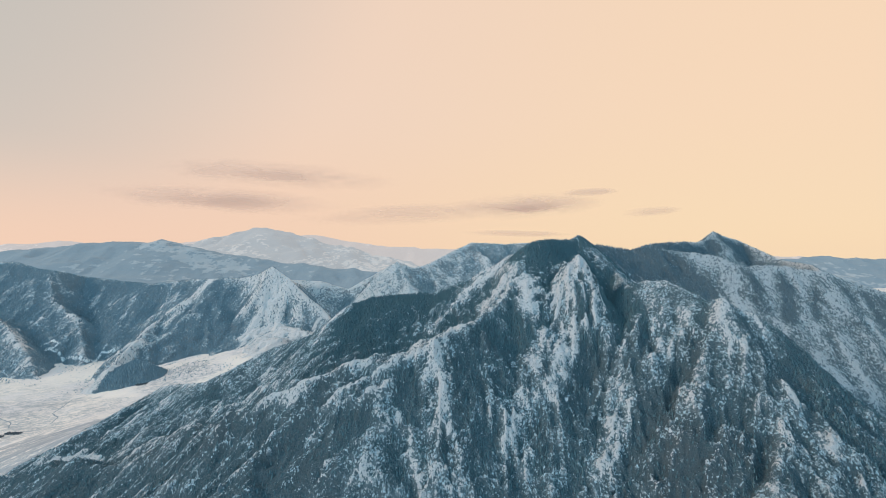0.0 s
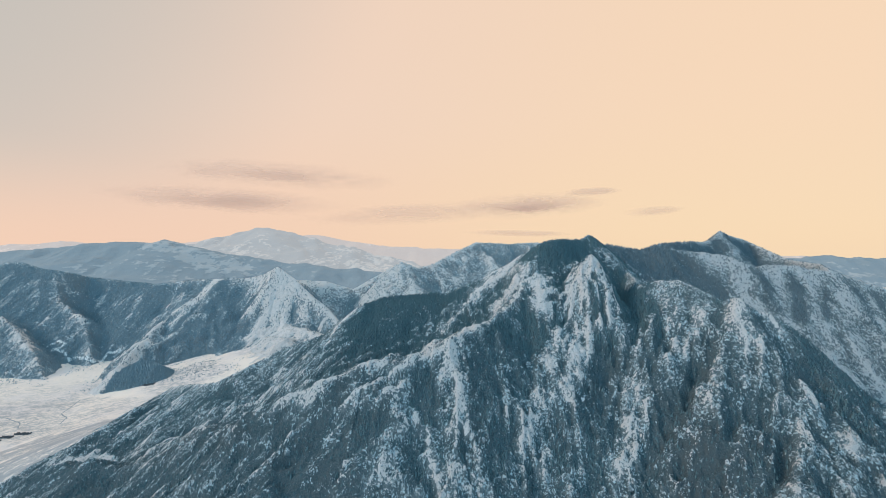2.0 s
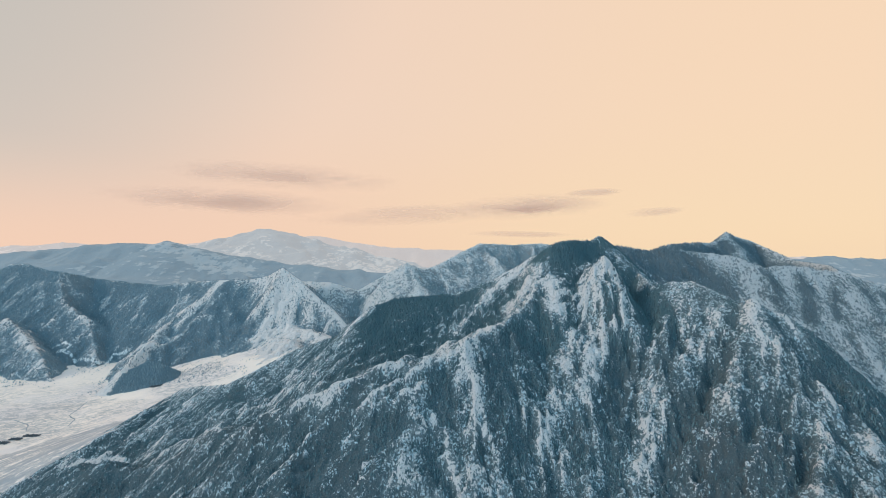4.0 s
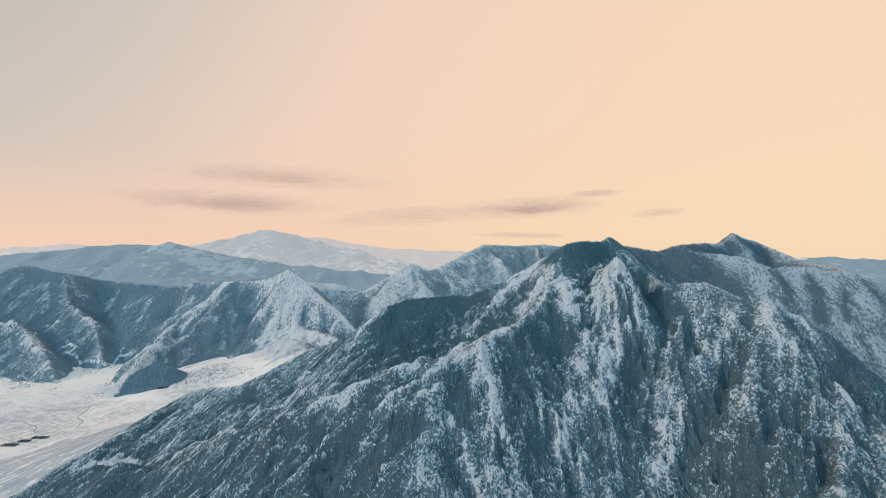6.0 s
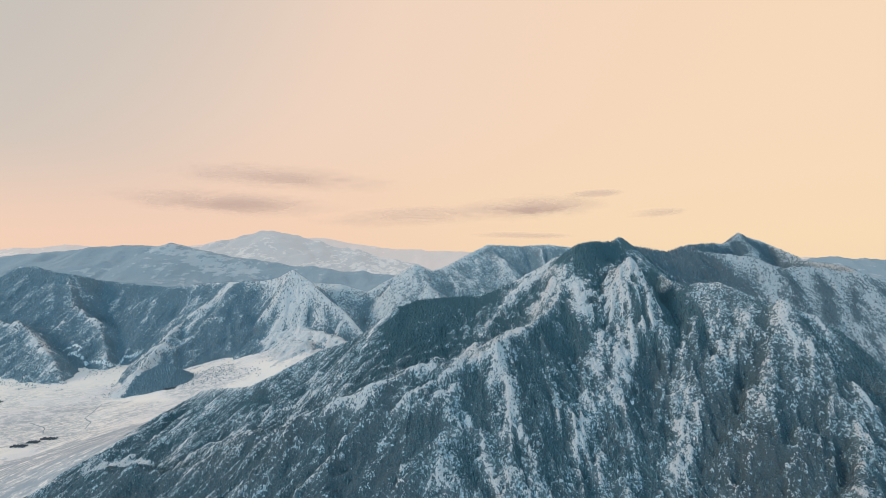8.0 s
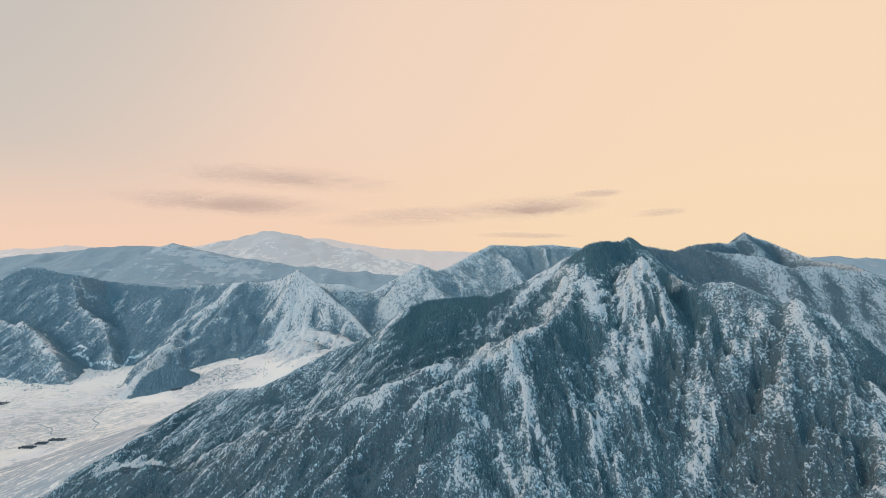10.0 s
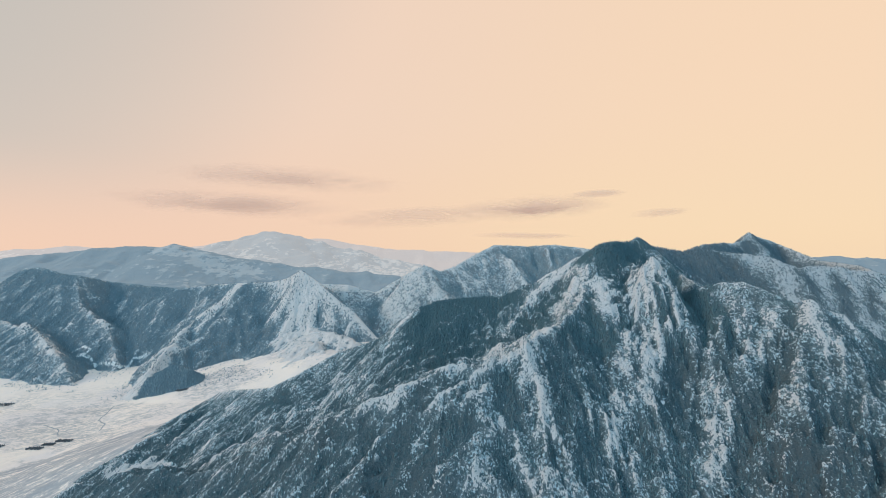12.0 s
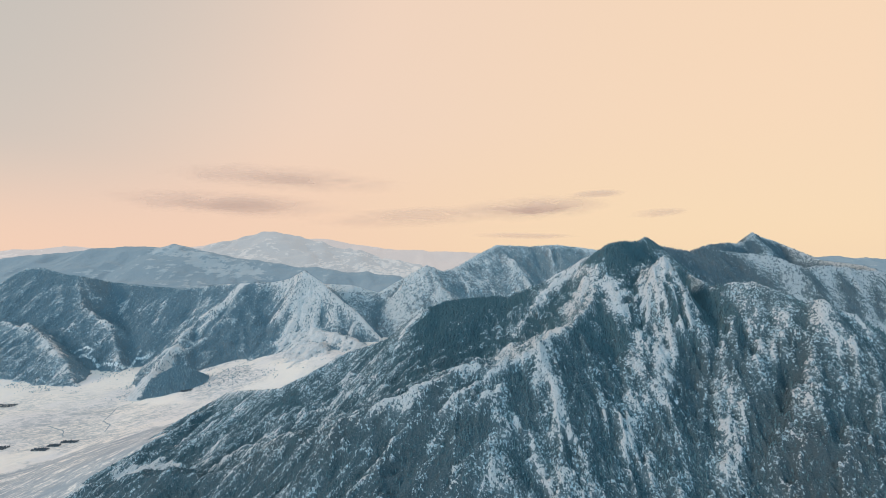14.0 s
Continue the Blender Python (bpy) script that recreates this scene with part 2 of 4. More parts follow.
class Ridge:
    """A crest line of (x, y, z), with the fall of its flank towards the south and towards the north."""

    def __init__(self, points, south, north, ribs=9.0, wave=48.0, round_top=1.0, facing=(0, -1)):
        self.p = np.array(points, float)
        south = np.interp(self.p[:, 0], *south) if isinstance(south, tuple) else np.full(len(self.p), south)
        self.south, self.north, self.ribs, self.wave, self.round_top, self.facing = south, north, ribs, wave, round_top, facing

    def height(self, x, y, seed):
        best = np.full(x.shape, -1e6)
        along, off = np.zeros(x.shape), np.zeros(x.shape)
        s0 = 0.0
        for a, b, sa, sb in zip(self.p[:-1], self.p[1:], self.south[:-1], self.south[1:]):
            ex, ey = b[0] - a[0], b[1] - a[1]
            length = math.hypot(ex, ey)
            u = np.clip(((x - a[0]) * ex + (y - a[1]) * ey) / length ** 2, 0, 1)
            qx, qy = x - a[0] - u * ex, y - a[1] - u * ey
            d = np.sqrt(qx * qx + qy * qy) + 1e-6
            side = 0.5 + 0.5 * (qx * self.facing[0] + qy * self.facing[1]) / d
            fall = self.north + (sa + u * (sb - sa) - self.north) * side
            z = a[2] + u * (b[2] - a[2]) - fall * (np.sqrt(d * d + self.round_top ** 2) - self.round_top)
            win = z > best
            best = np.where(win, z, best)
            along = np.where(win, s0 + u * length, along)
            off = np.where(win, d, off)
            s0 += length
        grow = np.clip(off / 55.0, 0, 1)
        bend = 14 * vnoise(x / 70, y / 70, seed + 40)
        rib = ridged((along + bend) / self.wave, off / 260.0 + seed, 2, seed + 20)
        return best + self.ribs * grow * (rib - 0.25)


def soft_max(a, b, k):
    h = np.clip(0.5 + 0.5 * (a - b) / k, 0, 1)
    return b + (a - b) * h + k * h * (1 - h) * 0.5


def blurred(z, r):
    """Mean over a square of 2 r + 1 cells, twice."""
    for axis in (0, 1, 0, 1):
        pad = [(r + 1, r) if i == axis else (0, 0) for i in (0, 1)]
        c = np.cumsum(np.pad(z, pad, mode="edge"), axis)
        n = c.shape[axis]
        z = (np.take(c, range(2 * r + 1, n), axis) - np.take(c, range(0, n - 2 * r - 1), axis)) / (2 * r + 1)
    return z


class Massif:
    """Ridges melted into one height field over a rectangle of the plan; convex is how far each place stands out of its surroundings."""

    def __init__(self, ridges, rough, seed, box, step, reach, relief=None, blend=5.0, crests=(), lift=0.0, combing=None):
        self.box, self.step = box, step
        x0, x1, y0, y1 = box
        self.nx, self.ny = int((x1 - x0) / step) + 1, int((y1 - y0) / step) + 1
        x, y = np.meshgrid(x0 + step * np.arange(self.nx), y0 + step * np.arange(self.ny))
        h = None
        for i, r in enumerate(ridges):
            z = r.height(x, y, seed + 7 * i)
            h = z if h is None else soft_max(h, z, blend)
        calm = 1.0
        for line in crests:
            calm = np.minimum(calm, 0.15 + 0.85 * smooth(from_line(line, x, y), 3, 45))
        combed = 1.0 if combing is None else combing(x, y)
        for size, amp in rough:
            wx_, wy_ = x + 0.35 * size * vnoise(x / size, y / size, 91), y + 0.35 * size * vnoise(x / size + 9, y / size, 92)
            h = h + amp * calm * combed * (ridged(wx_ / size, wy_ / size, 2, seed + int(size)) - 0.35)
        if relief:
            h = h + relief(x, y)
        h = h + lift
        self.x, self.y, self.z = x, y, h
        self.convex = (h - blurred(h, max(1, int(reach / step)))) / reach
        self.knobs = (h - blurred(h, max(1, int(reach / step / 4)))) / reach * 4
        self.east = np.clip(-np.gradient(blurred(h, max(1, int(reach / step / 3))), step, axis=1), -1.2, 1.2)

    def sample(self, grid, x, y):
        u = np.clip((x - self.box[0]) / self.step, 0, self.nx - 1.001)
        v = np.clip((y - self.box[2]) / self.step, 0, self.ny - 1.001)
        i, j = u.astype(int), v.astype(int)
        fu, fv = u - i, v - j
        return (grid[j, i] * (1 - fu) + grid[j, i + 1] * fu) * (1 - fv) + (grid[j + 1, i] * (1 - fu) + grid[j + 1, i + 1] * fu) * fv

    def height(self, x, y):
        return self.sample(self.z, x, y)

    def bulge(self, x, y):
        return self.sample(self.convex, x, y)

    def knob(self, x, y):
        return self.sample(self.knobs, x, y)

    def aspect(self, x, y):
        """Fall towards the east: such flanks are wooded, the western ones open."""
        return self.sample(self.east, x, y)


def from_line(points, x, y):
    """Distance to a line of the plan."""
    best = np.full(x.shape, 1e6)
    for a, b in zip(points[:-1], points[1:]):
        ex, ey = b[0] - a[0], b[1] - a[1]
        u = np.clip(((x - a[0]) * ex + (y - a[1]) * ey) / (ex * ex + ey * ey), 0, 1)
        best = np.minimum(best, np.hypot(x - a[0] - u * ex, y - a[1] - u * ey))
    return best


def furrows(x, y, heading, width, length, seed):
    """Ribs and gullies that run along a heading (degrees from north, clockwise)."""
    a = radians(heading)
    along, across = x * math.sin(a) + y * math.cos(a), x * math.cos(a) - y * math.sin(a)
    across = across + 0.3 * width * vnoise(along / (width * 1.6), across / (width * 2), seed + 5)
    return ridged(across / width, along / length, 2, seed) - 0.35


def lanes(lines, x, y, ragged=5.0, deep=0.0):
    """Strips of the plan as (half width, strength, place, place, ...), with ragged edges: strength below 0 is open snow, above 0 woods. With deep, how far each stands out or is cut in."""
    out = np.zeros(x.shape)
    wx_ = x + ragged * fbm(x / (2.6 * ragged), y / (2.6 * ragged), 3, 301)
    wy_ = y + ragged * fbm(x / (2.6 * ragged), y / (2.6 * ragged), 3, 311)
    for wide, strength, *line in lines:
        xs, ys = [p[0] for p in line], [p[1] for p in line]
        m = 2.4 * wide + ragged
        near = (x > min(xs) - m) & (x < max(xs) + m) & (y > min(ys) - m) & (y < max(ys) + m)
        if not near.any():
            continue
        d = from_line(line, wx_[near], wy_[near]) / wide
        out[near] += (-deep * min(wide, 14.0) if deep else 1.0) * strength * np.exp(-d * d)
    return out


CRAG_SNOW = [
    (7, -0.9, (-150, 654), (-168, 648), (-186, 638), (-196, 618)), (6, -1.2, (118, 668), (81, 664), (43, 655), (5, 632), (-16, 599)), (12, -0.6, (160, 652), (128, 620), (100, 611), (82, 604)),
    (12, -1.2, (119, 596), (125, 575), (128, 562)), (9, -0.8, (199, 598), (178, 585), (164, 572), (160, 555), (167, 538), (165, 507)),
    (9, -0.9, (152, 566), (127, 530), (114, 500)), (9, -1.2, (204, 592), (214, 574), (222, 558), (214, 542), (196, 532)),
    (8, -0.7, (148, 520), (141, 491), (131, 470)), (4, -0.9, (203, 600), (222, 588), (240, 576)), (8, -0.5, (93, 591), (68, 547), (92, 537))]
SHOULDER_SNOW = [
    (5, -0.6, (66, 554), (11, 512), (-15, 485)), (9, -1.0, (-8, 483), (-4, 470), (1, 447), (1, 434)), (5, -0.7, (-18, 472), (-23, 455)),
    (7, -0.55, (-15, 486), (-60, 473), (-105, 466), (-154, 452), (-200, 450)), (17, -0.6, (-66, 451), (-74, 434)), (6, -0.6, (-36, 445), (-45, 434)),
    (5, -1.0, (-48, 435), (-32, 421), (-27, 407), (-20, 386)), (6, -0.6, (-56, 424), (-71, 404), (-90, 389), (-100, 383)), (8, -0.5, (-74, 392), (-68, 382))]
FACE_SNOW = [
    (19, -0.55, (80, 434), (81, 415)), (8, -0.5, (98, 473), (86, 449), (64, 430), (50, 412)), (11, -0.35, (9, 426), (10, 392)),
    (13, -0.45, (176, 483), (146, 457), (136, 433), (125, 408)), (19, -0.3, (267, 577), (232, 534), (195, 515), (166, 475)),
    (9, -0.5, (346, 507), (317, 489), (275, 449), (255, 432)), (17, -0.45, (357, 496), (343, 458), (310, 432), (270, 399)),
    (8, -0.55, (388, 491), (383, 460), (374, 427), (378, 405)), (6, -0.6, (381, 399), (386, 379), (390, 368))]
LOWER_SNOW = [
    (14, -0.4, (217, 462), (193, 444), (174, 422)), (13, -0.45, (347, 421), (348, 397)), (6, -0.5, (173, 443), (163, 410)), (6, -0.5, (-160, 452), (-176, 437), (-207, 423)),
    (7, -0.5, (-210, 443), (-236, 432), (-267, 414)), (8, -0.5, (-458, 666), (-479, 631), (-470, 575)), (8, -0.5, (-271, 627), (-306, 561), (-330, 548)),
    (5, -0.4, (-224, 411), (-251, 407)), (7, -0.5, (-133, 420), (-159, 396)), (6, -0.4, (-113, 433), (-136, 428))]
SUMMIT_WOODS = [
    (14, 0.9, (286, 668), (284, 642), (276, 608)), (14, 0.9, (266, 640), (256, 600), (243, 560)), (12, 0.9, (246, 600), (229, 555), (198, 525), (171, 490), (149, 464)),
    (18, 0.8, (186, 664), (204, 674), (232, 693), (262, 688)), (14, 1.0, (84, 640), (52, 622), (20, 580)), (15, 1.0, (40, 678), (-19, 684), (-80, 676), (-140, 656)),
    (10, 0.7, (150, 640), (118, 612), (105, 590))]
FACE_WOODS = [
    (18, 0.45, (276, 588), (318, 568), (350, 528)), (8, 1.1, (196, 574), (192, 556), (186, 544)), (18, 0.8, (32, 493), (29, 453), (40, 428)),
    (13, 0.5, (74, 521), (70, 469)), (12, 0.9, (-41, 466), (-38, 442)), (14, 1.1, (144, 556), (109, 529)), (9, 0.9, (152, 592), (140, 574)),
    (10, 0.9, (262, 592), (272, 580), (266, 560)), (11, 0.6, (100, 551), (104, 486)), (13, 0.8, (115, 454), (100, 403)), (7, 0.5, (66, 440), (37, 408))]
LOWER_WOODS = [
    (7, 0.5, (305, 498), (271, 469), (234, 450), (209, 425)), (9, 0.6, (332, 436), (288, 417), (249, 393)), (16, 0.5, (225, 421), (223, 387)), (17, 0.45, (294, 379), (248, 375)),
    (15, 1.2, (430, 478), (411, 452), (412, 427), (418, 409), (434, 396)), (14, 1.1, (455, 470), (500, 475), (500, 450)), (14, 0.8, (446, 478), (477, 468)), (15, 0.5, (235, 492), (235, 453)), (11, 0.5, (-130, 638), (-154, 591)),
    (9, 0.5, (-155, 414), (-187, 383)), (14, 0.5, (-360, 627), (-436, 634)), (24, 1.0, (-440, 500), (-525, 522), (-610, 548)), (9, 0.5, (-88, 430), (-107, 410)), (9, 0.5, (236, 481), (258, 557))]
BARE_EARTH = [
    (24, 0.9, (236, 432), (230, 408)), (20, 0.9, (262, 402), (305, 396)), (20, 0.7, (180, 385), (250, 380)), (12, 0.9, (-205, 448), (-245, 444), (-290, 436)),
    (13, 0.9, (-270, 470), (-350, 500), (-405, 500)), (9, 0.7, (-130, 450), (-160, 430), (-190, 400)), (8, 0.7, (322, 500), (300, 478), (270, 462)), (10, 0.6, (-150, 395), (-110, 385))]
MAIN_LANES = CRAG_SNOW + SHOULDER_SNOW + FACE_SNOW + LOWER_SNOW + SUMMIT_WOODS + FACE_WOODS + LOWER_WOODS
EAST_LANES = [
    (26, -0.9, (537, 829), (557, 798), (538, 733)), (15, -0.7, (585, 821), (583, 780), (553, 729)), (15, -0.8, (649, 818), (646, 772), (624, 722)),
    (20, -0.8, (730, 818), (701, 763), (670, 703), (646, 643)), (24, -0.8, (785, 807), (750, 736), (717, 671)), (15, -0.6, (840, 798), (811, 733)),
    (21, 0.6, (481, 814), (479, 765)), (13, 0.7, (629, 818), (586, 729)), (11, 0.7, (702, 818), (629, 718)), (9, 0.6, (768, 809), (712, 764))]
LEFT_SNOW = [
    (16, -0.9, (-1124, 1327), (-1085, 1322)), (16, -0.9, (-955, 1215), (-930, 1180)), (13, -0.9, (-860, 1460), (-896, 1420), (-933, 1329), (-952, 1232), (-947, 1141)),
    (59, -0.4, (-582, 1442), (-488, 1380), (-396, 1334)), (40, -0.3, (-623, 1443), (-620, 1380), (-609, 1304)), (12, -0.7, (-1509, 1552), (-1431, 1505)),
    (10, -0.6, (-1573, 1511), (-1494, 1431)), (9, -0.8, (-1168, 1518), (-1141, 1416), (-1150, 1376)), (10, -0.6, (-1270, 1388), (-1251, 1306)),
    (12, -0.7, (-1516, 1377), (-1347, 1282)), (9, -0.5, (-1401, 1580), (-1289, 1477)), (8, -0.5, (-1451, 1440), (-1272, 1299))]
LEFT_WOODS = [
    (67, 0.6, (-777, 1424), (-689, 1297)), (33, 0.6, (-802, 1301), (-851, 1237)), (24, 0.6, (-1279, 1210), (-1221, 1203)), (32, 0.5, (-1119, 1348), (-1200, 1410))]
LEFT_LANES = LEFT_SNOW + LEFT_WOODS


def crag_fan(x, y):
    """Ribs and clefts that spread downwards from the top of the crag."""
    away = np.hypot(x - 200, y - 612)
    fan = np.arctan2(x - 200, 612 - y)
    ribs = ridged(5.0 * fan + 0.5 * vnoise(x / 16, y / 16, 165), away / 70, 2, 161) + 0.6 * ridged(11.0 * fan + 0.6 * vnoise(x / 9, y / 9, 166), away / 40, 2, 162)
    return np.clip(away / 45, 0.15, 1) * spot(x, y, 178, 556, 62, 58) * (ribs - 0.4)


def main_relief(x, y):
    """West flank: long ribs that plunge west-south-west; centre: straight down; east: south-west."""
    west = 1 - smooth(x, -110, 0)
    east = smooth(x, 90, 190)
    mid = 1 - west - east
    out = np.zeros(x.shape)
    for width, amp, seed in ((52, 8.0, 101), (22, 5.8, 111), (9.5, 3.0, 121), (5.0, 1.5, 131)):
        out = out + amp * (west * furrows(x, y, 66, width, width * 7, seed) + 0.6 * mid * furrows(x, y, 5, width, width * 6, seed + 1) + east * furrows(x, y, 42, width, width * 6, seed + 2))
    for width, amp, seed in ((34, 4.0, 181), (13, 2.4, 191)):
        out = out + amp * (west * furrows(x, y, 95, width, width * 5, seed) + mid * furrows(x, y, -32, width, width * 4, seed + 1) + east * furrows(x, y, 12, width, width * 4, seed + 2))
    out = out + 5.5 * crag_fan(x, y)
    calm = np.minimum(from_line(CREST, x, y), from_line(EDGE, x, y))
    return out * (0.12 + 0.88 * smooth(calm, 4, 60)) - 11 * gully_depth(x, y) + lanes(MAIN_LANES, x, y, 4.0, 0.4)


def gully_depth(x, y):
    """Deep gullies: between the crag and the dome, and down the eastern face."""
    a = from_line([(262, 660), (241, 570), (195, 505), (155, 440), (120, 380)], x, y)
    b = from_line([(345, 520), (322, 487), (237, 445), (192, 405), (150, 350)], x, y)
    c = from_line([(405, 460), (364, 440), (274, 412), (220, 375)], x, y)
    d = from_line([(375, 490), (403, 435), (432, 400), (480, 340)], x, y)
    return np.exp(-(a / 16) ** 2) + 0.7 * np.exp(-(b / 11) ** 2) + 0.5 * np.exp(-(c / 8) ** 2) + 0.7 * np.exp(-(d / 14) ** 2)


CREST = [(278, 758, 440), (252, 743, 457), (236, 733, 447), (210, 715, 446), (168, 672, 445), (137, 650, 434), (96, 672, 406), (43, 680, 380), (-19, 690, 358), (-117, 672, 350),
         (-152, 658, 338), (-168, 650, 312), (-205, 656, 292), (-285, 672, 264), (-340, 655, 236), (-395, 656, 208), (-470, 697, 192),
         (-530, 748, 169), (-588, 763, 137), (-680, 735, 85), (-780, 720, 40)]
EDGE = [(311, 781, 426), (300, 690, 390), (276, 594, 381), (318, 572, 388), (338, 540, 372), (357, 506, 366), (393, 501, 348), (432, 496, 320), (461, 491, 291),
        (520, 480, 235), (600, 470, 160), (700, 460, 60)]
WEST_SHOULDER = Ridge([(137, 646, 424), (105, 602, 376), (62, 545, 345), (18, 507, 330), (-7, 489, 313), (-60, 475, 302), (-105, 468, 299), (-154, 454, 281), (-205, 452, 262),
    (-243, 450, 241), (-303, 482, 213), (-395, 540, 168), (-460, 566, 130), (-560, 580, 85)], 1.35, 0.45, 10.0, 44.0)
CRAG = Ridge([(228, 705, 430), (214, 650, 384), (206, 612, 410), (199, 600, 424), (182, 568, 338), (160, 524, 258), (135, 474, 212), (115, 400, 145)], 1.4, 1.1, 8.0, 20.0)
CRAG_EAST_WING = Ridge([(201, 600, 409), (222, 590, 376), (236, 572, 336), (238, 546, 292)], 1.5, 1.2, 5.0, 18.0)
CRAG_WEST_RIB = Ridge([(199, 600, 409), (160, 572, 342), (130, 540, 280), (105, 500, 225)], 1.6, 1.3, 6.0, 18.0)
CRAG_EAST_RIB = Ridge([(201, 600, 409), (220, 566, 322), (218, 522, 250), (200, 470, 212)], 1.6, 1.3, 6.0, 18.0)
FOOT_SPUR = Ridge([(-340, 500, 186), (-408, 500, 158), (-470, 512, 158), (-525, 525, 150), (-600, 548, 120), (-680, 575, 82), (-740, 600, 48)], 0.8, 0.9, 4.0, 30.0)
FOOT_EDGE = Ridge([(-530, 745, 160), (-565, 700, 146), (-603, 671, 126), (-640, 640, 98), (-700, 620, 55)], 0.5, 0.6, 3.0, 30.0)
SHOULDER_SPUR = Ridge([(-154, 452, 276), (-195, 408, 220), (-240, 385, 180), (-310, 350, 100)], 1.1, 0.8, 5.0, 30.0)
DOME_RIB = Ridge([(279, 594, 377), (249, 509, 319), (225, 440, 246), (195, 370, 165)], 0.95, 0.9, 7.0, 36.0)
FACE_RIB = Ridge([(348, 504, 356), (298, 462, 300), (262, 405, 225), (235, 350, 160)], 0.95, 0.9, 7.0, 36.0)
EAST_RIB = Ridge([(432, 496, 318), (385, 440, 279), (334, 394, 252), (296, 352, 226), (275, 315, 180)], 1.0, 0.9, 7.0, 36.0)
CENTRE_RIB = Ridge([(-7, 489, 311), (8, 464, 280), (-10, 432, 243), (-4, 410, 218), (-26, 378, 185), (-30, 340, 140)], 1.25, 1.1, 6.0, 25.0)
GULLY_RIB = Ridge([(60, 520, 312), (75, 471, 254), (85, 420, 200), (90, 360, 140)], 1.3, 1.2, 5.0, 25.0)
MAIN = Massif([
    Ridge(CREST, ((-260, -160, -20, 30, 90), (0.8, 0.95, 0.72, 0.7, 1.0)), 0.75, 6.0, 40.0),
    WEST_SHOULDER,
    CRAG,
    CRAG_EAST_WING,
    CRAG_WEST_RIB,
    CRAG_EAST_RIB,
    FOOT_SPUR,
    FOOT_EDGE,
    SHOULDER_SPUR,
    Ridge(EDGE, ((280, 340, 420), (0.95, 1.1, 1.35)), 0.8, 8.0, 40.0),
    DOME_RIB,
    FACE_RIB,
    EAST_RIB,
    CENTRE_RIB,
    GULLY_RIB,
], ((60, 3.0), (24, 3.6), (12, 3.2), (6, 2.3)), 3, (-820, 720, 120, 900), 1.6, 15, main_relief, 4.0, (CREST, EDGE), 1.5, lambda x, y: 0.45 + 0.55 * smooth(x, -150, 20))

SKYLINE = [(235, 760, 440), (311, 790, 434), (395, 838, 423), (446, 858, 436), (560, 970, 442), (700, 1135, 446), (752, 1180, 446), (792, 1196, 456), (822, 1209, 481),
        (870, 1240, 468), (955, 1277, 452), (972, 1143, 394), (890, 960, 389), (790, 835, 383), (900, 825, 342), (1100, 810, 270),
        (1300, 800, 200)]

EAST_SPUR = Ridge([(446, 858, 434), (500, 848, 424), (541, 842, 418), (603, 816, 397), (650, 828, 392), (703, 836, 391), (790, 835, 380)], 1.25, 0.5, 6.0, 45.0)
EAST = Massif([
    Ridge(SKYLINE, ((400, 600, 800), (0.85, 1.1, 1.4)), 0.8, 9.0, 60.0),
    EAST_SPUR,
], ((70, 6.0), (26, 3.5), (12, 2.2)), 13, (150, 1500, 560, 1500), 3.5, 28,
    lambda x, y: 5.0 * furrows(x, y, 20, 60, 420, 131) * smooth(from_line(SKYLINE, x, y), 5, 70), 5.0, (SKYLINE,), 4.0)

WALL = [(-2300, 1700, 250), (-1960, 1650, 300), (-1800, 1620, 378), (-1718, 1605, 375), (-1600, 1575, 350), (-1527, 1555, 346), (-1470, 1640, 314),
        (-1300, 1600, 300), (-1125, 1530, 294), (-961, 1512, 314), (-843, 1467, 320), (-760, 1490, 322), (-690, 1480, 335), (-630, 1467, 366),
        (-560, 1440, 325), (-488, 1400, 273), (-420, 1370, 230), (-330, 1320, 150)]
WALL_SPUR = Ridge([(-843, 1467, 318), (-900, 1430, 262), (-962, 1385, 202), (-962, 1260, 152), (-952, 1132, 90), (-962, 1080, 50)], 0.9, 0.7, 8.0, 50.0)
PYRAMID_RIB = Ridge([(-630, 1467, 362), (-640, 1400, 262), (-645, 1330, 160), (-640, 1270, 120)], 1.4, 1.1, 8.0, 50.0)
FOOTHILL = Ridge([(-650, 1335, 150), (-565, 1262, 152), (-490, 1190, 158), (-430, 1140, 146), (-340, 1080, 118)], 0.5, 0.5, 5.0, 40.0, 6.0)
APRON = Ridge([(-600, 1380, 196), (-500, 1300, 174), (-400, 1230, 160), (-320, 1180, 145)], 0.5, 0.5, 5.0, 40.0, 6.0)
WALL_RIB = Ridge([(-1527, 1542, 340), (-1430, 1455, 254), (-1275, 1385, 198), (-1180, 1300, 115), (-1120, 1240, 60)], 1.0, 0.9, 10.0, 60.0)
WALL_FOOT = Ridge([(-1750, 1420, 200), (-1580, 1370, 196), (-1474, 1330, 192), (-1400, 1290, 172), (-1318, 1240, 142), (-1215, 1175, 92), (-1150, 1130, 50)], 1.0, 0.8, 7.0, 60.0)
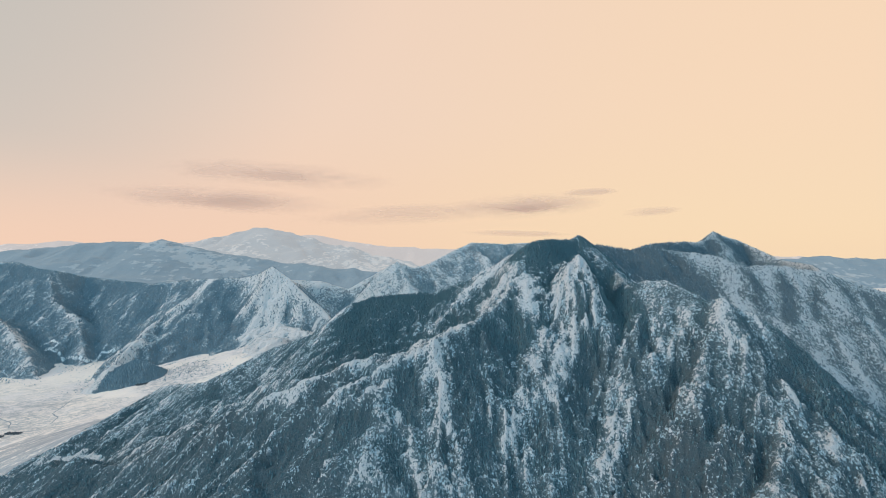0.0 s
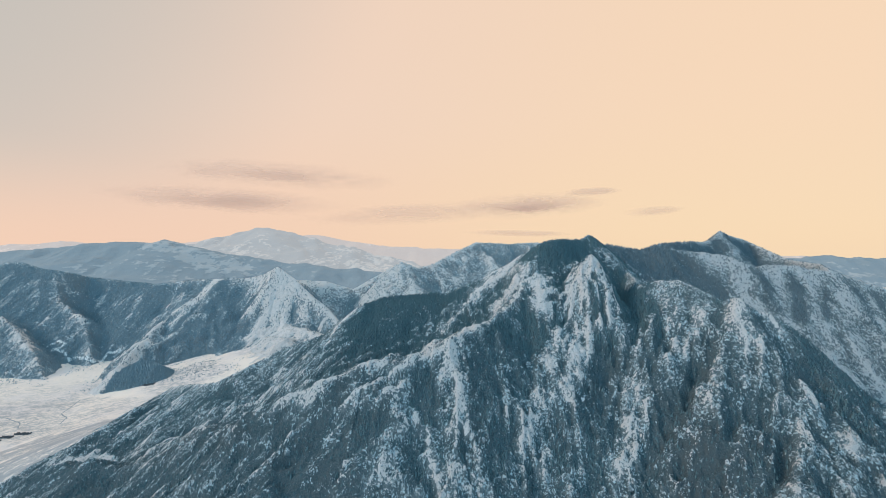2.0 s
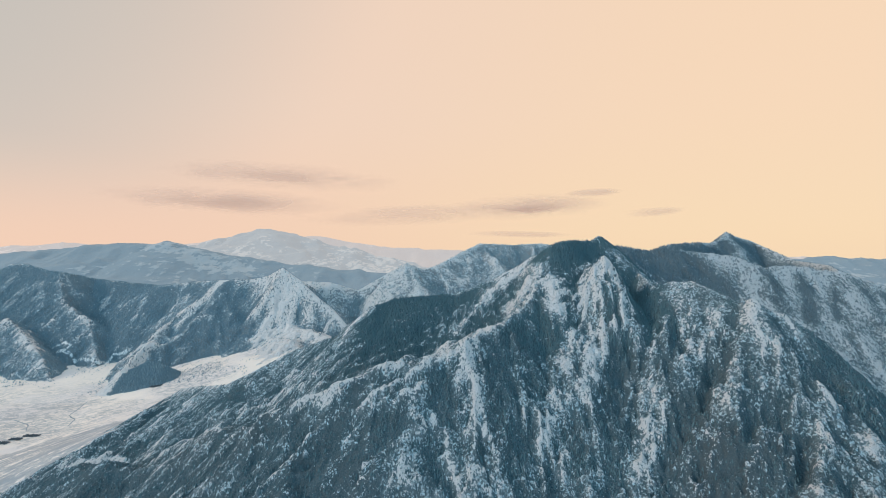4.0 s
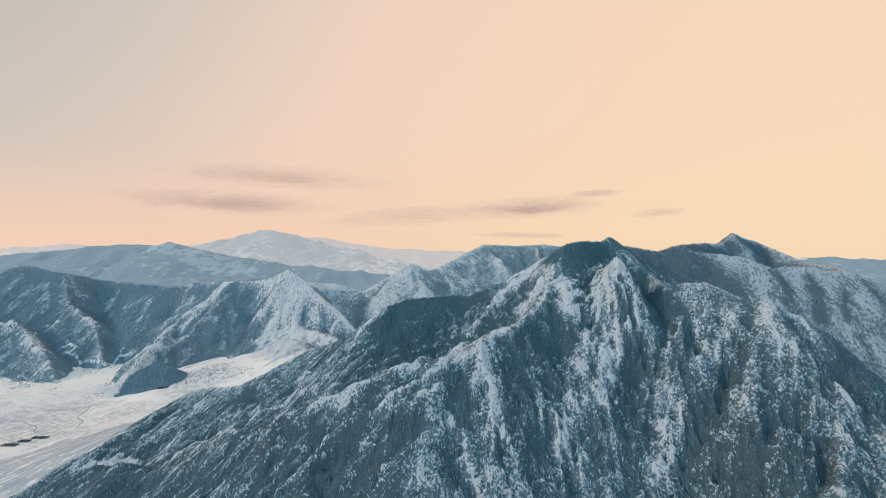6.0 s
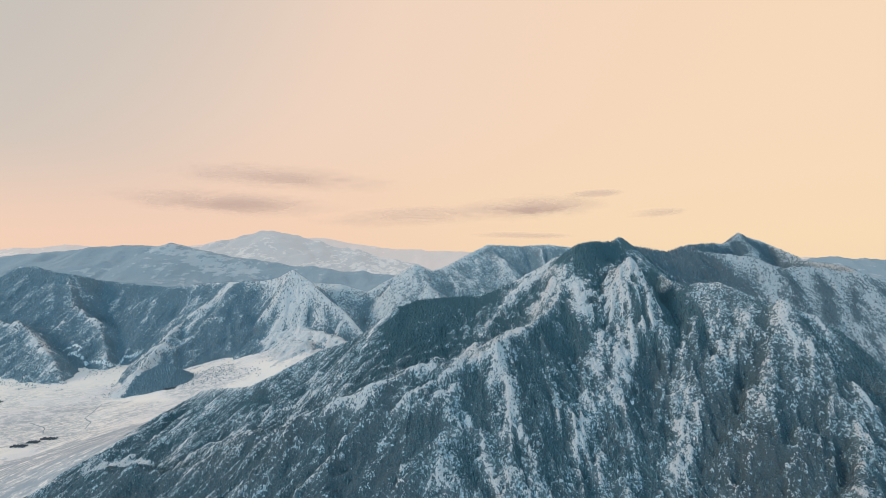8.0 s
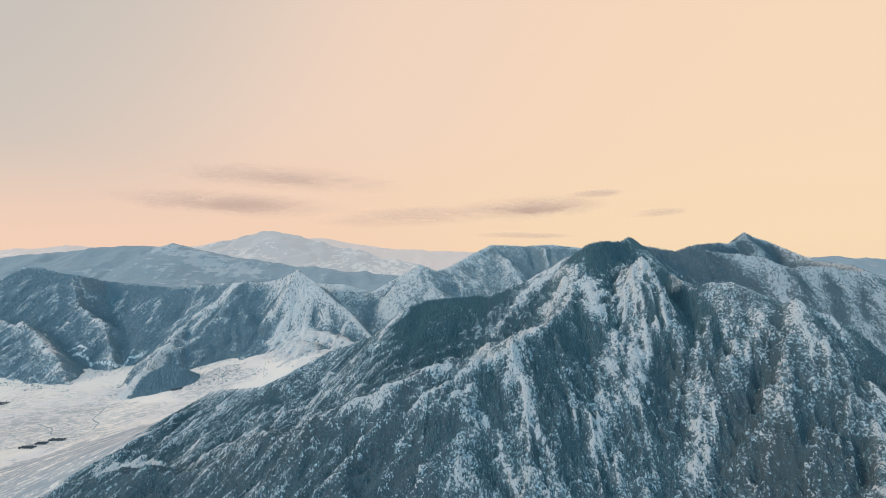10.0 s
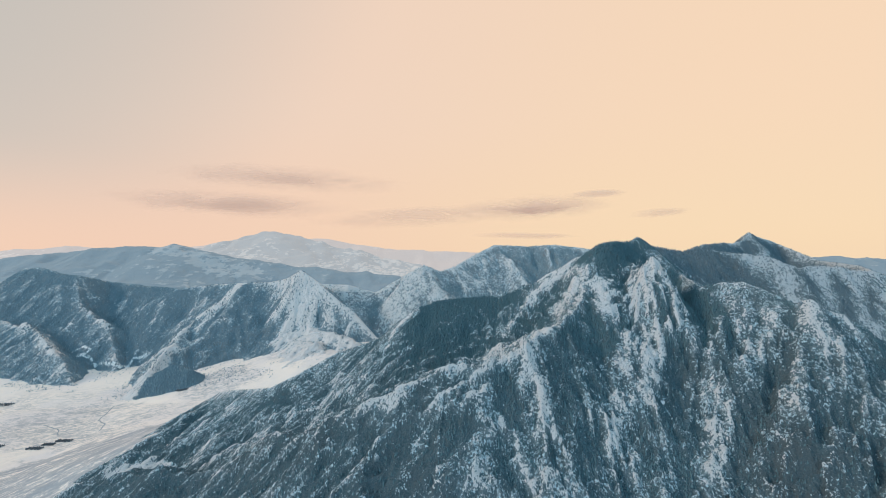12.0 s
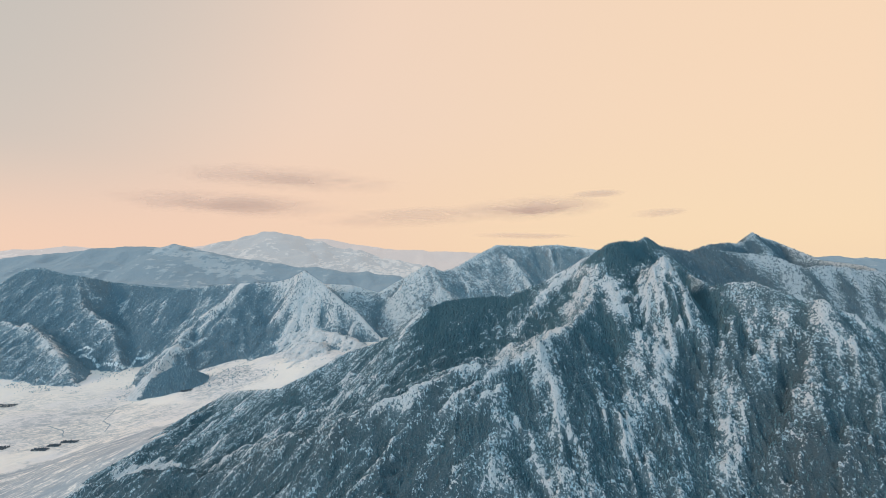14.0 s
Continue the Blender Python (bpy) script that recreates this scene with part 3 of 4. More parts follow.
LEFT = Massif([
    Ridge(WALL, ((-1000, -800, -640, -500), (1.0, 1.15, 1.5, 1.3)), 0.8, 14.0, 90.0, 2.0),
    WALL_SPUR,
    PYRAMID_RIB,
    FOOTHILL,
    APRON,
    WALL_RIB,
    WALL_FOOT,
], ((120, 8.0), (45, 5.5), (20, 3.6)), 23, (-2500, -250, 950, 1950), 4.0, 32,
    lambda x, y: (9.0 * furrows(x, y, 15, 95, 700, 141) + 6.0 * furrows(x, y, 38, 42, 300, 142) + 3.0 * furrows(x, y, 30, 19, 160, 143)) * smooth(from_line(WALL, x, y), 5, 110), 5.0, (WALL,))

BACK = [(-620, 1600, 300), (-481, 1562, 298), (-374, 1570, 266), (-267, 1616, 328), (-184, 1601, 372), (-120, 1620, 345), (-59, 1671, 361),
        (40, 1780, 412), (134, 1869, 455), (300, 1900, 447), (420, 1900, 455), (560, 1920, 440), (800, 1950, 400)]
BACK_SPUR = Ridge([(134, 1869, 450), (200, 1760, 380), (240, 1650, 290), (260, 1550, 200)], 0.9, 0.8, 8.0, 60.0)
KNOB_SPUR = Ridge([(-184, 1601, 366), (-130, 1500, 300), (-60, 1400, 220), (0, 1300, 150)], 0.8, 0.8, 8.0, 60.0)
NORTH = Massif([
    Ridge(BACK, 0.9, 0.8, 16.0, 90.0, 5.0),
    BACK_SPUR,
    KNOB_SPUR,
], ((120, 7.0), (45, 5.0), (20, 3.4)), 33, (-750, 1000, 1250, 2200), 5.0, 40,
    lambda x, y: 7.0 * furrows(x, y, -25, 80, 600, 151) * smooth(from_line(BACK, x, y), 5, 110), 5.0, (BACK,), 6.0)

KNOLL_TOP = Ridge([(-905, 1088, 96), (-862, 1108, 116), (-818, 1104, 109), (-770, 1085, 80)], 0.85, 0.7, 4.0, 30.0, 8.0)
KNOLL = Massif([KNOLL_TOP], ((40, 3.0), (14, 1.5)), 43, (-960, -700, 1020, 1180), 3.0, 20)


def ground_height(x, y):
    """The valley floor: level in the west, with aprons to the foot of the walls and a long fan in the east."""
    z = 47 + 0.07 * np.clip(y - 1000, 0, 250) + 0.16 * np.clip(x + 950, 0, 450) * smooth(y, 750, 1150)
    z = z + 0.27 * np.clip(x + 860, 0, 300) * (1 - smooth(y, 720, 1000)) * smooth(y, 540, 690)
    near = np.clip(1 - np.hypot(x + 600, y - 800) / 2500, 0, 1)
    z = z + 9 * np.exp(-(from_line([(-640, 1330), (-560, 1250), (-482, 1181), (-400, 1100), (-300, 1040)], x, y) / 48) ** 2)
    fan = spot(x, y, -720, 690, 220, 150)
    return z + near * (3.0 * fbm(x / 160, y / 160, 3, 61) + 0.8 * fbm(x / 30, y / 30, 3, 62)) + 2.2 * fan * furrows(x, y, 48, 26, 300, 63)


def sheet(name, gx, gy, gz, material, cover=None, floor=None, earth=None):
    """One mesh of a height field; what lies under the valley floor is left away."""
    ny, nx = gz.shape
    idx = np.arange(nx * ny).reshape(ny, nx)
    quads = np.stack((idx[:-1, :-1], idx[:-1, 1:], idx[1:, 1:], idx[1:, :-1]), -1).reshape(-1, 4)
    used = np.ones(nx * ny, bool)
    if floor is not None:
        keep = (gz > floor(gx, gy) - 6).ravel()
        quads = quads[keep[quads].any(1)]
        used = np.zeros(nx * ny, bool)
        used[quads.ravel()] = True
        quads = (np.cumsum(used) - 1)[quads]
    mesh = solid(name, np.stack((gx, gy, gz), -1).reshape(-1, 3)[used], quads, material)
    if cover is not None:
        mesh.attributes.new("cover", "FLOAT", "POINT").data.foreach_set("value", np.clip(cover, -1.5, 2.0).ravel()[used].astype(np.float32))
    if earth is not None:
        mesh.attributes.new("earth", "FLOAT", "POINT").data.foreach_set("value", np.clip(earth, 0, 1).ravel()[used].astype(np.float32))
    return new(name, mesh)


def spread_of(x0, x1, y0, y1, step):
    return np.meshgrid(np.arange(x0, x1 + step, step), np.arange(y0, y1 + step, step))


def solid(name, co, faces, material, smooth_shade=True):
    """A mesh from arrays of places and of faces with one number of corners."""
    mesh = bpy.data.meshes.new(name)
    n = faces.shape[1]
    mesh.vertices.add(len(co))
    mesh.vertices.foreach_set("co", np.ascontiguousarray(co, dtype=np.float32).ravel())
    mesh.loops.add(faces.size)
    mesh.loops.foreach_set("vertex_index", np.ascontiguousarray(faces, dtype=np.int32).ravel())
    mesh.polygons.add(len(faces))
    mesh.polygons.foreach_set("loop_start", np.arange(0, faces.size, n, dtype=np.int32))
    mesh.polygons.foreach_set("use_smooth", np.full(len(faces), smooth_shade))
    mesh.update(calc_edges=True)
    mesh.materials.append(material)
    return mesh


# ---- what grows where ----
def main_woods(x, y):
    """How thickly the mountain is wooded, 1 dense, below 0 bare: hollows and eastern flanks hold trees."""
    v = 0.36 - 0.9 * MAIN.bulge(x, y) + 0.42 * MAIN.aspect(x, y) - 0.55 * MAIN.knob(x, y) + 0.24 * fbm(x / 60, y / 60, 3, 81) + 0.45 * fbm(x / 13, y / 13, 3, 88)
    v = v + 0.68 * spot(x, y, -70, 632, 92, 60, 5) + 0.5 * spot(x, y, 165, 668, 60, 30, 30) + 0.5 * spot(x, y, 245, 610, 22, 70)
    v = v + 0.45 * spot(x, y, 70, 545, 50, 22, 45) + 0.4 * spot(x, y, 290, 450, 22, 90, -40) + 0.24 * spot(x, y, 310, 395, 250, 75) - 0.1 * spot(x, y, 0, 400, 160, 60) + 0.34 * spot(x, y, -200, 425, 200, 100)
    v = v - 0.15 * spot(x, y, 168, 550, 50, 52) - 0.75 * crag_fan(x, y) + 0.15 * spot(x, y, 330, 500, 130, 110) + 0.15 * spot(x, y, 235, 405, 60, 40) + 0.45 * spot(x, y, 266, 555, 16, 65, -12)
    v = v - 2.4 * spot(x, y, -572, 602, 56, 26, -15) + 0.5 * (1 - smooth(x, -140, -40))
    west = 1 - smooth(x, -110, 0)
    v = v + west * (0.42 * furrows(x, y, 66, 9, 150, 201) + 0.40 * furrows(x, y, 62, 4.2, 70, 204)) + 0.20 * (1 - west) * (furrows(x, y, 8, 8, 90, 202) + 0.6 * smooth(x, 90, 190) * furrows(x, y, 44, 9, 90, 203))
    v = v + 0.75 * (1 - smooth(from_line(CREST[:6], x, y), 8, 45)) + 0.45 * gully_depth(x, y)
    return np.clip(v + 0.78 * lanes(MAIN_LANES, x, y, 6.5), -0.5, 1)


def east_woods(x, y):
    v = 0.52 - 2.0 * EAST.bulge(x, y) + 0.30 * EAST.aspect(x, y) - 0.5 * EAST.knob(x, y) + 0.3 * fbm(x / 110, y / 110, 3, 84) + 0.35 * fbm(x / 22, y / 22, 3, 89)
    return np.clip(v + 0.65 * (1 - smooth(from_line(SKYLINE, x, y), 6, 50)) + 0.8 * spot(x, y, 420, 800, 220, 90, 40) + 0.7 * spot(x, y, 815, 1200, 45, 35) + 0.3 * spot(x, y, 640, 1000, 200, 140) + 1.0 * lanes(EAST_LANES, x, y, 9.0), -0.3, 1)


def left_woods(x, y):
    v = 0.66 + 0.85 * (1 - smooth(from_line(WALL[:11], x, y), 10, 60)) + 0.2 * (1 - smooth(x, -1100, -930)) - 1.7 * LEFT.bulge(x, y) + 0.34 * LEFT.aspect(x, y) - 0.6 * smooth(furrows(x, y, 40, 46, 330, 171), 0.25, 0.6) - 0.45 * smooth(furrows(x, y, 28, 24, 200, 172), 0.25, 0.6) - 0.55 * LEFT.knob(x, y) + 0.2 * fbm(x / 160, y / 160, 3, 82) + 0.35 * fbm(x / 32, y / 32, 3, 90)
    v = v - 0.5 * spot(x, y, -615, 1400, 110, 105, -35) - 0.4 * spot(x, y, -740, 1450, 70, 60) + 0.3 * spot(x, y, -840, 1330, 120, 100)
    slant = 0.35 + 1.1 * furrows(x, y, 62, 15, 160, 173)
    v = v - slant * (0.5 * spot(x, y, -1300, 1350, 95, 45, -48) + 0.6 * spot(x, y, -1420, 1330, 95, 75, -42)) - 0.2 * spot(x, y, -1340, 1210, 170, 60, -30) + 0.22 * (1 - smooth(x, -1150, -1000))
    return np.clip(v - 1.1 * spot(x, y, -905, 1425, 85, 20, 35) - 0.8 * spot(x, y, -950, 1130, 45, 70) - 1.05 * spot(x, y, -495, 1215, 230, 112, -42) + 1.0 * lanes(LEFT_LANES, x, y, 10.0), -0.5, 1)


def north_woods(x, y):
    return np.clip(0.08 + 0.8 * spot(x, y, 360, 1850, 230, 120) - 1.5 * NORTH.bulge(x, y) + 0.60 * NORTH.aspect(x, y) - 0.5 * NORTH.knob(x, y) + 0.25 * fbm(x / 130, y / 130, 3, 85) + 0.40 * fbm(x / 30, y / 30, 3, 91), -0.3, 1)


def knoll_woods(x, y):
    return np.clip(1.1 - 1.5 * (1 - smooth(x + 6 * vnoise(x / 9, y / 9, 96), -916, -896)), -0.4, 1)


# ---- the large structure ----
gx, gy = spread_of(-5200, 5200, -4800, 5200, 40)
hole = (gx > -1880) & (gx < -320) & (gy > 320) & (gy < 1480)
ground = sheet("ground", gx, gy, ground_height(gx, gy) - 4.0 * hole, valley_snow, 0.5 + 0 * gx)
tagged(ground, "snow-covered valley floor reaching to the horizon", "ground", kind="structure")
gx, gy = spread_of(-1900, -300, 300, 1500, 4)
open_snow = 0.6 - 0.3 * spot(gx, gy, -520, 1190, 190, 80, -42) - 0.5 * spot(gx, gy, -930, 900, 200, 120) - 0.5 * spot(gx, gy, -720, 1080, 120, 90) - 2.2 * spot(gx, gy, -730, 700, 200, 100, 20) + 0.4 * fbm(gx / 120, gy / 120, 3, 65)
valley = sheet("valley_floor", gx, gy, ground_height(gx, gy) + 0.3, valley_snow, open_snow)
tagged(valley, "open snowy valley floor with wind-blown bars", "ground", kind="structure")


def mountain(massif, material, woods, label, earth=None):
    ob = sheet("mountain", massif.x, massif.y, massif.z, material, 1 - 2 * woods(massif.x, massif.y), ground_height, earth)
    return tagged(ob, label, "mountain", "mountains round the valley")


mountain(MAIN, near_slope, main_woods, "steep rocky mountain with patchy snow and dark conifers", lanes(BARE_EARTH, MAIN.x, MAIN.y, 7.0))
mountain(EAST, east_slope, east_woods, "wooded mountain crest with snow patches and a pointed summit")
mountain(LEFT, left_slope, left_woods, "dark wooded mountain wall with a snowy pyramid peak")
mountain(NORTH, back_slope, north_woods, "frosted ridge with a rounded knob and flat summit, paled by painted haze")
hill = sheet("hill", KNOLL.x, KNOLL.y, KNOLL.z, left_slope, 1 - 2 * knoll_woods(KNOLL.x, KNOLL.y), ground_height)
tagged(hill, "small dark wooded knoll in the snowy valley", "hill")


def far_range(points, south, label, material, rough, seed, step=22, round_top=30.0, open_snow=None):
    xs, ys = [p[0] for p in points], [p[1] for p in points]
    m = Massif([Ridge(points, south, south, 30.0, 260.0, round_top)], rough, seed, (min(xs) - 300, max(xs) + 300, min(ys) - 900, max(ys) + 200), step, 100)
    return tagged(sheet("mountain_range", m.x, m.y, m.z, material, open_snow(m.x, m.y) if open_snow else None, ground_height), label, "mountains", kind="structure")


# Pale tones plus emission stand in for aerial haze, stronger with each range.
near_haze = far_material("hazed_far_woods", (0.19, 0.24, 0.268), (0.35, 0.365, 0.37), 0.04, (0.47, 0.52, 0.55), 0.19)
mid_haze = far_material("hazed_snow_fields", (0.21, 0.24, 0.255), (0.40, 0.37, 0.35), 0.06, (0.66, 0.60, 0.56), 0.45, 620)
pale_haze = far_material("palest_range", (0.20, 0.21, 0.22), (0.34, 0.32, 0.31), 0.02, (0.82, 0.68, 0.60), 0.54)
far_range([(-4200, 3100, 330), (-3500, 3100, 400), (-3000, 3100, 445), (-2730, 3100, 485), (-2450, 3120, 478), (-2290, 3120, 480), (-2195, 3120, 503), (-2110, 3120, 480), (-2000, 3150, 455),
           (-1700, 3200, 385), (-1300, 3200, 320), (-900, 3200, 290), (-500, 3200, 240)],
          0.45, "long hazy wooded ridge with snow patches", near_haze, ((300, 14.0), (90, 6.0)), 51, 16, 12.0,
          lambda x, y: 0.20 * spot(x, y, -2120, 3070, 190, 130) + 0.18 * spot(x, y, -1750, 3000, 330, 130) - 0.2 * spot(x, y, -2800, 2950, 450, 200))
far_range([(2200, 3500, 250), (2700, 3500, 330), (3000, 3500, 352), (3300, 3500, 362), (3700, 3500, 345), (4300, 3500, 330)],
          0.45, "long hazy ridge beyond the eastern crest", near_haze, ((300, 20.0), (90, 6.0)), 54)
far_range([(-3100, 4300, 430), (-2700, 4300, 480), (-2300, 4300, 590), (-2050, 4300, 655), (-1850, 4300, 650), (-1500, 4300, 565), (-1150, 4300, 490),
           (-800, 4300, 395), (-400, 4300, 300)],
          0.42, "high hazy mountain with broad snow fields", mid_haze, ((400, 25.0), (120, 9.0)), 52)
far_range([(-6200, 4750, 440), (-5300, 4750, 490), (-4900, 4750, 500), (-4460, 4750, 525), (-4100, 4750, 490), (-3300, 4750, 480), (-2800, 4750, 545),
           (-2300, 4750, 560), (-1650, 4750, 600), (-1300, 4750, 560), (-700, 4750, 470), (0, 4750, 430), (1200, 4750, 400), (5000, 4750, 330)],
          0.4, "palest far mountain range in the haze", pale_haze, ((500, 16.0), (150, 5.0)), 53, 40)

# ---- woods ----
RNG = np.random.default_rng(5)


def grove(name, massif, box, count, density, size, material, label, tiers=2, sides=5, lean=0.06, slim=0.19, where=None, open_to=None):
    """Many conifers as one mesh: ragged stacked cones, each tree an island."""
    x, y = RNG.uniform(box[0], box[1], count * 3), RNG.uniform(box[2], box[3], count * 3)
    ok = RNG.uniform(0, 1, len(x)) < density(x, y)
    if where is not None:
        ok &= where(x, y)
    x, y = x[ok], y[ok]
    z = massif.height(x, y)
    ok = z > ground_height(x, y) + 1
    x, y, z = x[ok][:count], y[ok][:count], z[ok][:count]
    n = len(x)
    tall = RNG.uniform(size[0], size[1], n) * (0.8 + 0.4 * RNG.random(n))
    wide = tall * slim * RNG.uniform(0.8, 1.25, n)
    tipx, tipy = RNG.normal(0, lean, n) * tall, RNG.normal(0, lean, n) * tall
    per = sides + 1
    co = np.zeros((n, tiers * per, 3))
    for k in range(tiers):
        bottom, top = 0.02 + 0.85 * k / tiers, 0.62 + 0.38 * (k + 1) / tiers if k < tiers - 1 else 1.0
        girth = wide * (1 - 0.85 * k / tiers)
        turn = RNG.uniform(0, 6.28, n)
        for j in range(sides):
            a = turn + 6.2832 * j / sides
            g = girth * RNG.uniform(0.65, 1.3, n)
            co[:, k * per + j] = np.stack((x + g * np.cos(a) + tipx * bottom, y + g * np.sin(a) + tipy * bottom, z - 0.6 + tall * (bottom + RNG.uniform(-0.06, 0.06, n))), -1)
        co[:, k * per + sides] = np.stack((x + tipx * top, y + tipy * top, z - 0.6 + tall * top), -1)
    tri = np.array([(k * per + j, k * per + (j + 1) % sides, k * per + sides) for k in range(tiers) for j in range(sides)])
    faces = (tri[None] + (np.arange(n) * tiers * per)[:, None, None]).reshape(-1, 3)
    mesh = solid(name, co.reshape(-1, 3), faces, material, False)
    if open_to is not None:
        bare = np.clip(1 - 1.25 * open_to(x, y), 0, 1)
        mesh.attributes.new("open", "FLOAT", "POINT").data.foreach_set("value", np.repeat(bare, tiers * per).astype(np.float32))
    return tagged(new(name, mesh), label, "forest", kind="stuff")


# back, east and far firs: needle colours lifted towards blue to paint in haze.
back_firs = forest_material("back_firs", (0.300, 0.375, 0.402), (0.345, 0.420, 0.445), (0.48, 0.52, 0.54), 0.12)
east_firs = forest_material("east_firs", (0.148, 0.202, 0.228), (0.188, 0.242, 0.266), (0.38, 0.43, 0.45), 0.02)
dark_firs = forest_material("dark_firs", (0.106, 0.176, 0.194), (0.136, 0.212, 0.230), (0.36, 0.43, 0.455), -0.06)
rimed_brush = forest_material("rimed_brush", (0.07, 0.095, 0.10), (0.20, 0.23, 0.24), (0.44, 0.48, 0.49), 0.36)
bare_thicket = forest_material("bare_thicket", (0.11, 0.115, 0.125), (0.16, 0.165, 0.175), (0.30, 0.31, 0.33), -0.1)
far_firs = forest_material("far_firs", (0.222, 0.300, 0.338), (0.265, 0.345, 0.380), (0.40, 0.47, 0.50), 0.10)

def threshold(woods, lo, hi, top=1.0):
    return lambda x, y: top * smooth(woods(x, y), lo, hi)


front = (-700, 620, 250, 760)
grove("conifer_forest", MAIN, front, 44000, lambda x, y: smooth(main_woods(x, y), 0.15, 1.1) * (1 - 0.6 * (1 - smooth(x, -150, -40)) * (1 - smooth(y, 560, 620))) * (1 - 0.72 * smooth(x, 120, 190) * (1 - smooth(y, 545, 590)) * (1 - smooth(x, 385, 420))), (1.8, 3.8), dark_firs, "dark conifer forest on the rocky mountain slopes", 1, slim=0.3, open_to=main_woods)
grove("tall_conifer_forest", MAIN, (-200, 350, 520, 760), 20000, threshold(main_woods, 0.6, 1.1), (3.2, 5.2), dark_firs, "stand of taller dark conifers below the summit")
grove("frosted_brush", MAIN, front, 24000, lambda x, y: 0.6 * smooth(main_woods(x, y), -0.2, 0.2) * (1 - smooth(main_woods(x, y), 0.3, 0.65)), (0.7, 1.6), rimed_brush, "frosted bare trees and brush on the slopes", 1, 5, 0.2, 0.5)
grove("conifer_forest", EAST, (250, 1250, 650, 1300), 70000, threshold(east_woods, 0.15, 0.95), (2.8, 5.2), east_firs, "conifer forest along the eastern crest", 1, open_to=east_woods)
grove("conifer_forest", LEFT, (-2300, -300, 1050, 1700), 105000, threshold(left_woods, 0.1, 0.95), (3.0, 6), far_firs, "dark conifer forest on the valley wall, blued by painted haze", 1, open_to=left_woods)
grove("conifer_forest", NORTH, (-600, 700, 1350, 1960), 25000, threshold(north_woods, 0.15, 0.95), (4.5, 8), back_firs, "frosted conifer forest on the back ridge, paled by painted haze", 1, open_to=north_woods)
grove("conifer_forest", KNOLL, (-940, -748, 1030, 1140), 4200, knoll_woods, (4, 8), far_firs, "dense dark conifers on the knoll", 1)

def scattered(woods, lo, hi, share):
    """A thin sprinkle of trees on the open snow slopes."""
    return lambda x, y: share * (1 - smooth(woods(x, y), lo, hi)) * smooth(fbm(x / 40, y / 40, 3, 95), -0.5, 0.4)


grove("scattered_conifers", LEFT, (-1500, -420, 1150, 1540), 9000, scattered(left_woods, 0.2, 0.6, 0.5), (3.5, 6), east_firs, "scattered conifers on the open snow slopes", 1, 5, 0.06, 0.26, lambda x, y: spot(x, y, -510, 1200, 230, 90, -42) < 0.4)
grove("scattered_conifers", NORTH, (-560, 650, 1400, 1930), 9000, scattered(north_woods, 0.2, 0.6, 0.5), (3.5, 6), back_firs, "scattered haze-paled conifers on the frosted back ridge", 1, 5, 0.06, 0.26)
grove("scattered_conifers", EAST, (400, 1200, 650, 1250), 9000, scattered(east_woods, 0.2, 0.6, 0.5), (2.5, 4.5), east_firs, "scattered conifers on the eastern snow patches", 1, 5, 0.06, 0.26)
grove("scattered_conifers", MAIN, (-300, 450, 380, 720), 6000, scattered(main_woods, -0.1, 0.4, 0.4), (1.6, 3.2), dark_firs, "scattered small conifers on the snowy ribs", 1, 5, 0.06, 0.26)


class Floor:
    height = staticmethod(lambda x, y: ground_height(x, y) + 1.5)


def apron_shrubs(x, y):
    edge = smooth(LEFT.height(x, y) - ground_height(x, y), -70, -8)
    return np.clip(0.5 * edge * smooth(fbm(x / 60, y / 60, 3, 86), -0.1, 0.5) + 0.5 * spot(x, y, -735, 1120, 75, 65), 0, 1)


grove("shrubs", Floor, (-1700, -450, 1000, 1330), 5200, apron_shrubs, (1.3, 3.0), far_firs, "scattered dark shrubs on the snowy apron", 1, 5, 0.2, 0.45)



# ---- crags ----
def rock_material():
    s = Shader("snowy_rock", 0.9)
    grain = s.noise(1.1, 5, 0.7)
    stone = s.mix(s.step(s.noise(5, 3), 0.4, 0.62), (0.13, 0.175, 0.195), (0.20, 0.24, 0.255))
    lying = s.step(s.math("ADD", s.upward(), s.math("MULTIPLY", s.math("SUBTRACT", grain, 0.5), 1.4)), 0.35, 0.65)
    s.bump(grain, 0.6, 0.8)
    return s.colour(s.mix(lying, stone, (0.52, 0.56, 0.58)))


snowy_rock = rock_material()
BALL = [(0, 0, 1), (0.9, 0, 0.35), (0.28, 0.85, 0.35), (-0.72, 0.53, 0.4), (-0.72, -0.53, 0.35), (0.28, -0.85, 0.4), (0.7, 0.5, -0.4), (-0.3, 0.8, -0.4), (-0.9, 0, -0.4), (-0.3, -0.8, -0.4), (0.7, -0.5, -0.4)]
SIDES = [(0, 1, 2), (0, 2, 3), (0, 3, 4), (0, 4, 5), (0, 5, 1), (1, 6, 2), (2, 6, 7), (2, 7, 3), (3, 7, 8), (3, 8, 4), (4, 8, 9), (4, 9, 5), (5, 9, 10), (5, 10, 1), (1, 10, 6)]


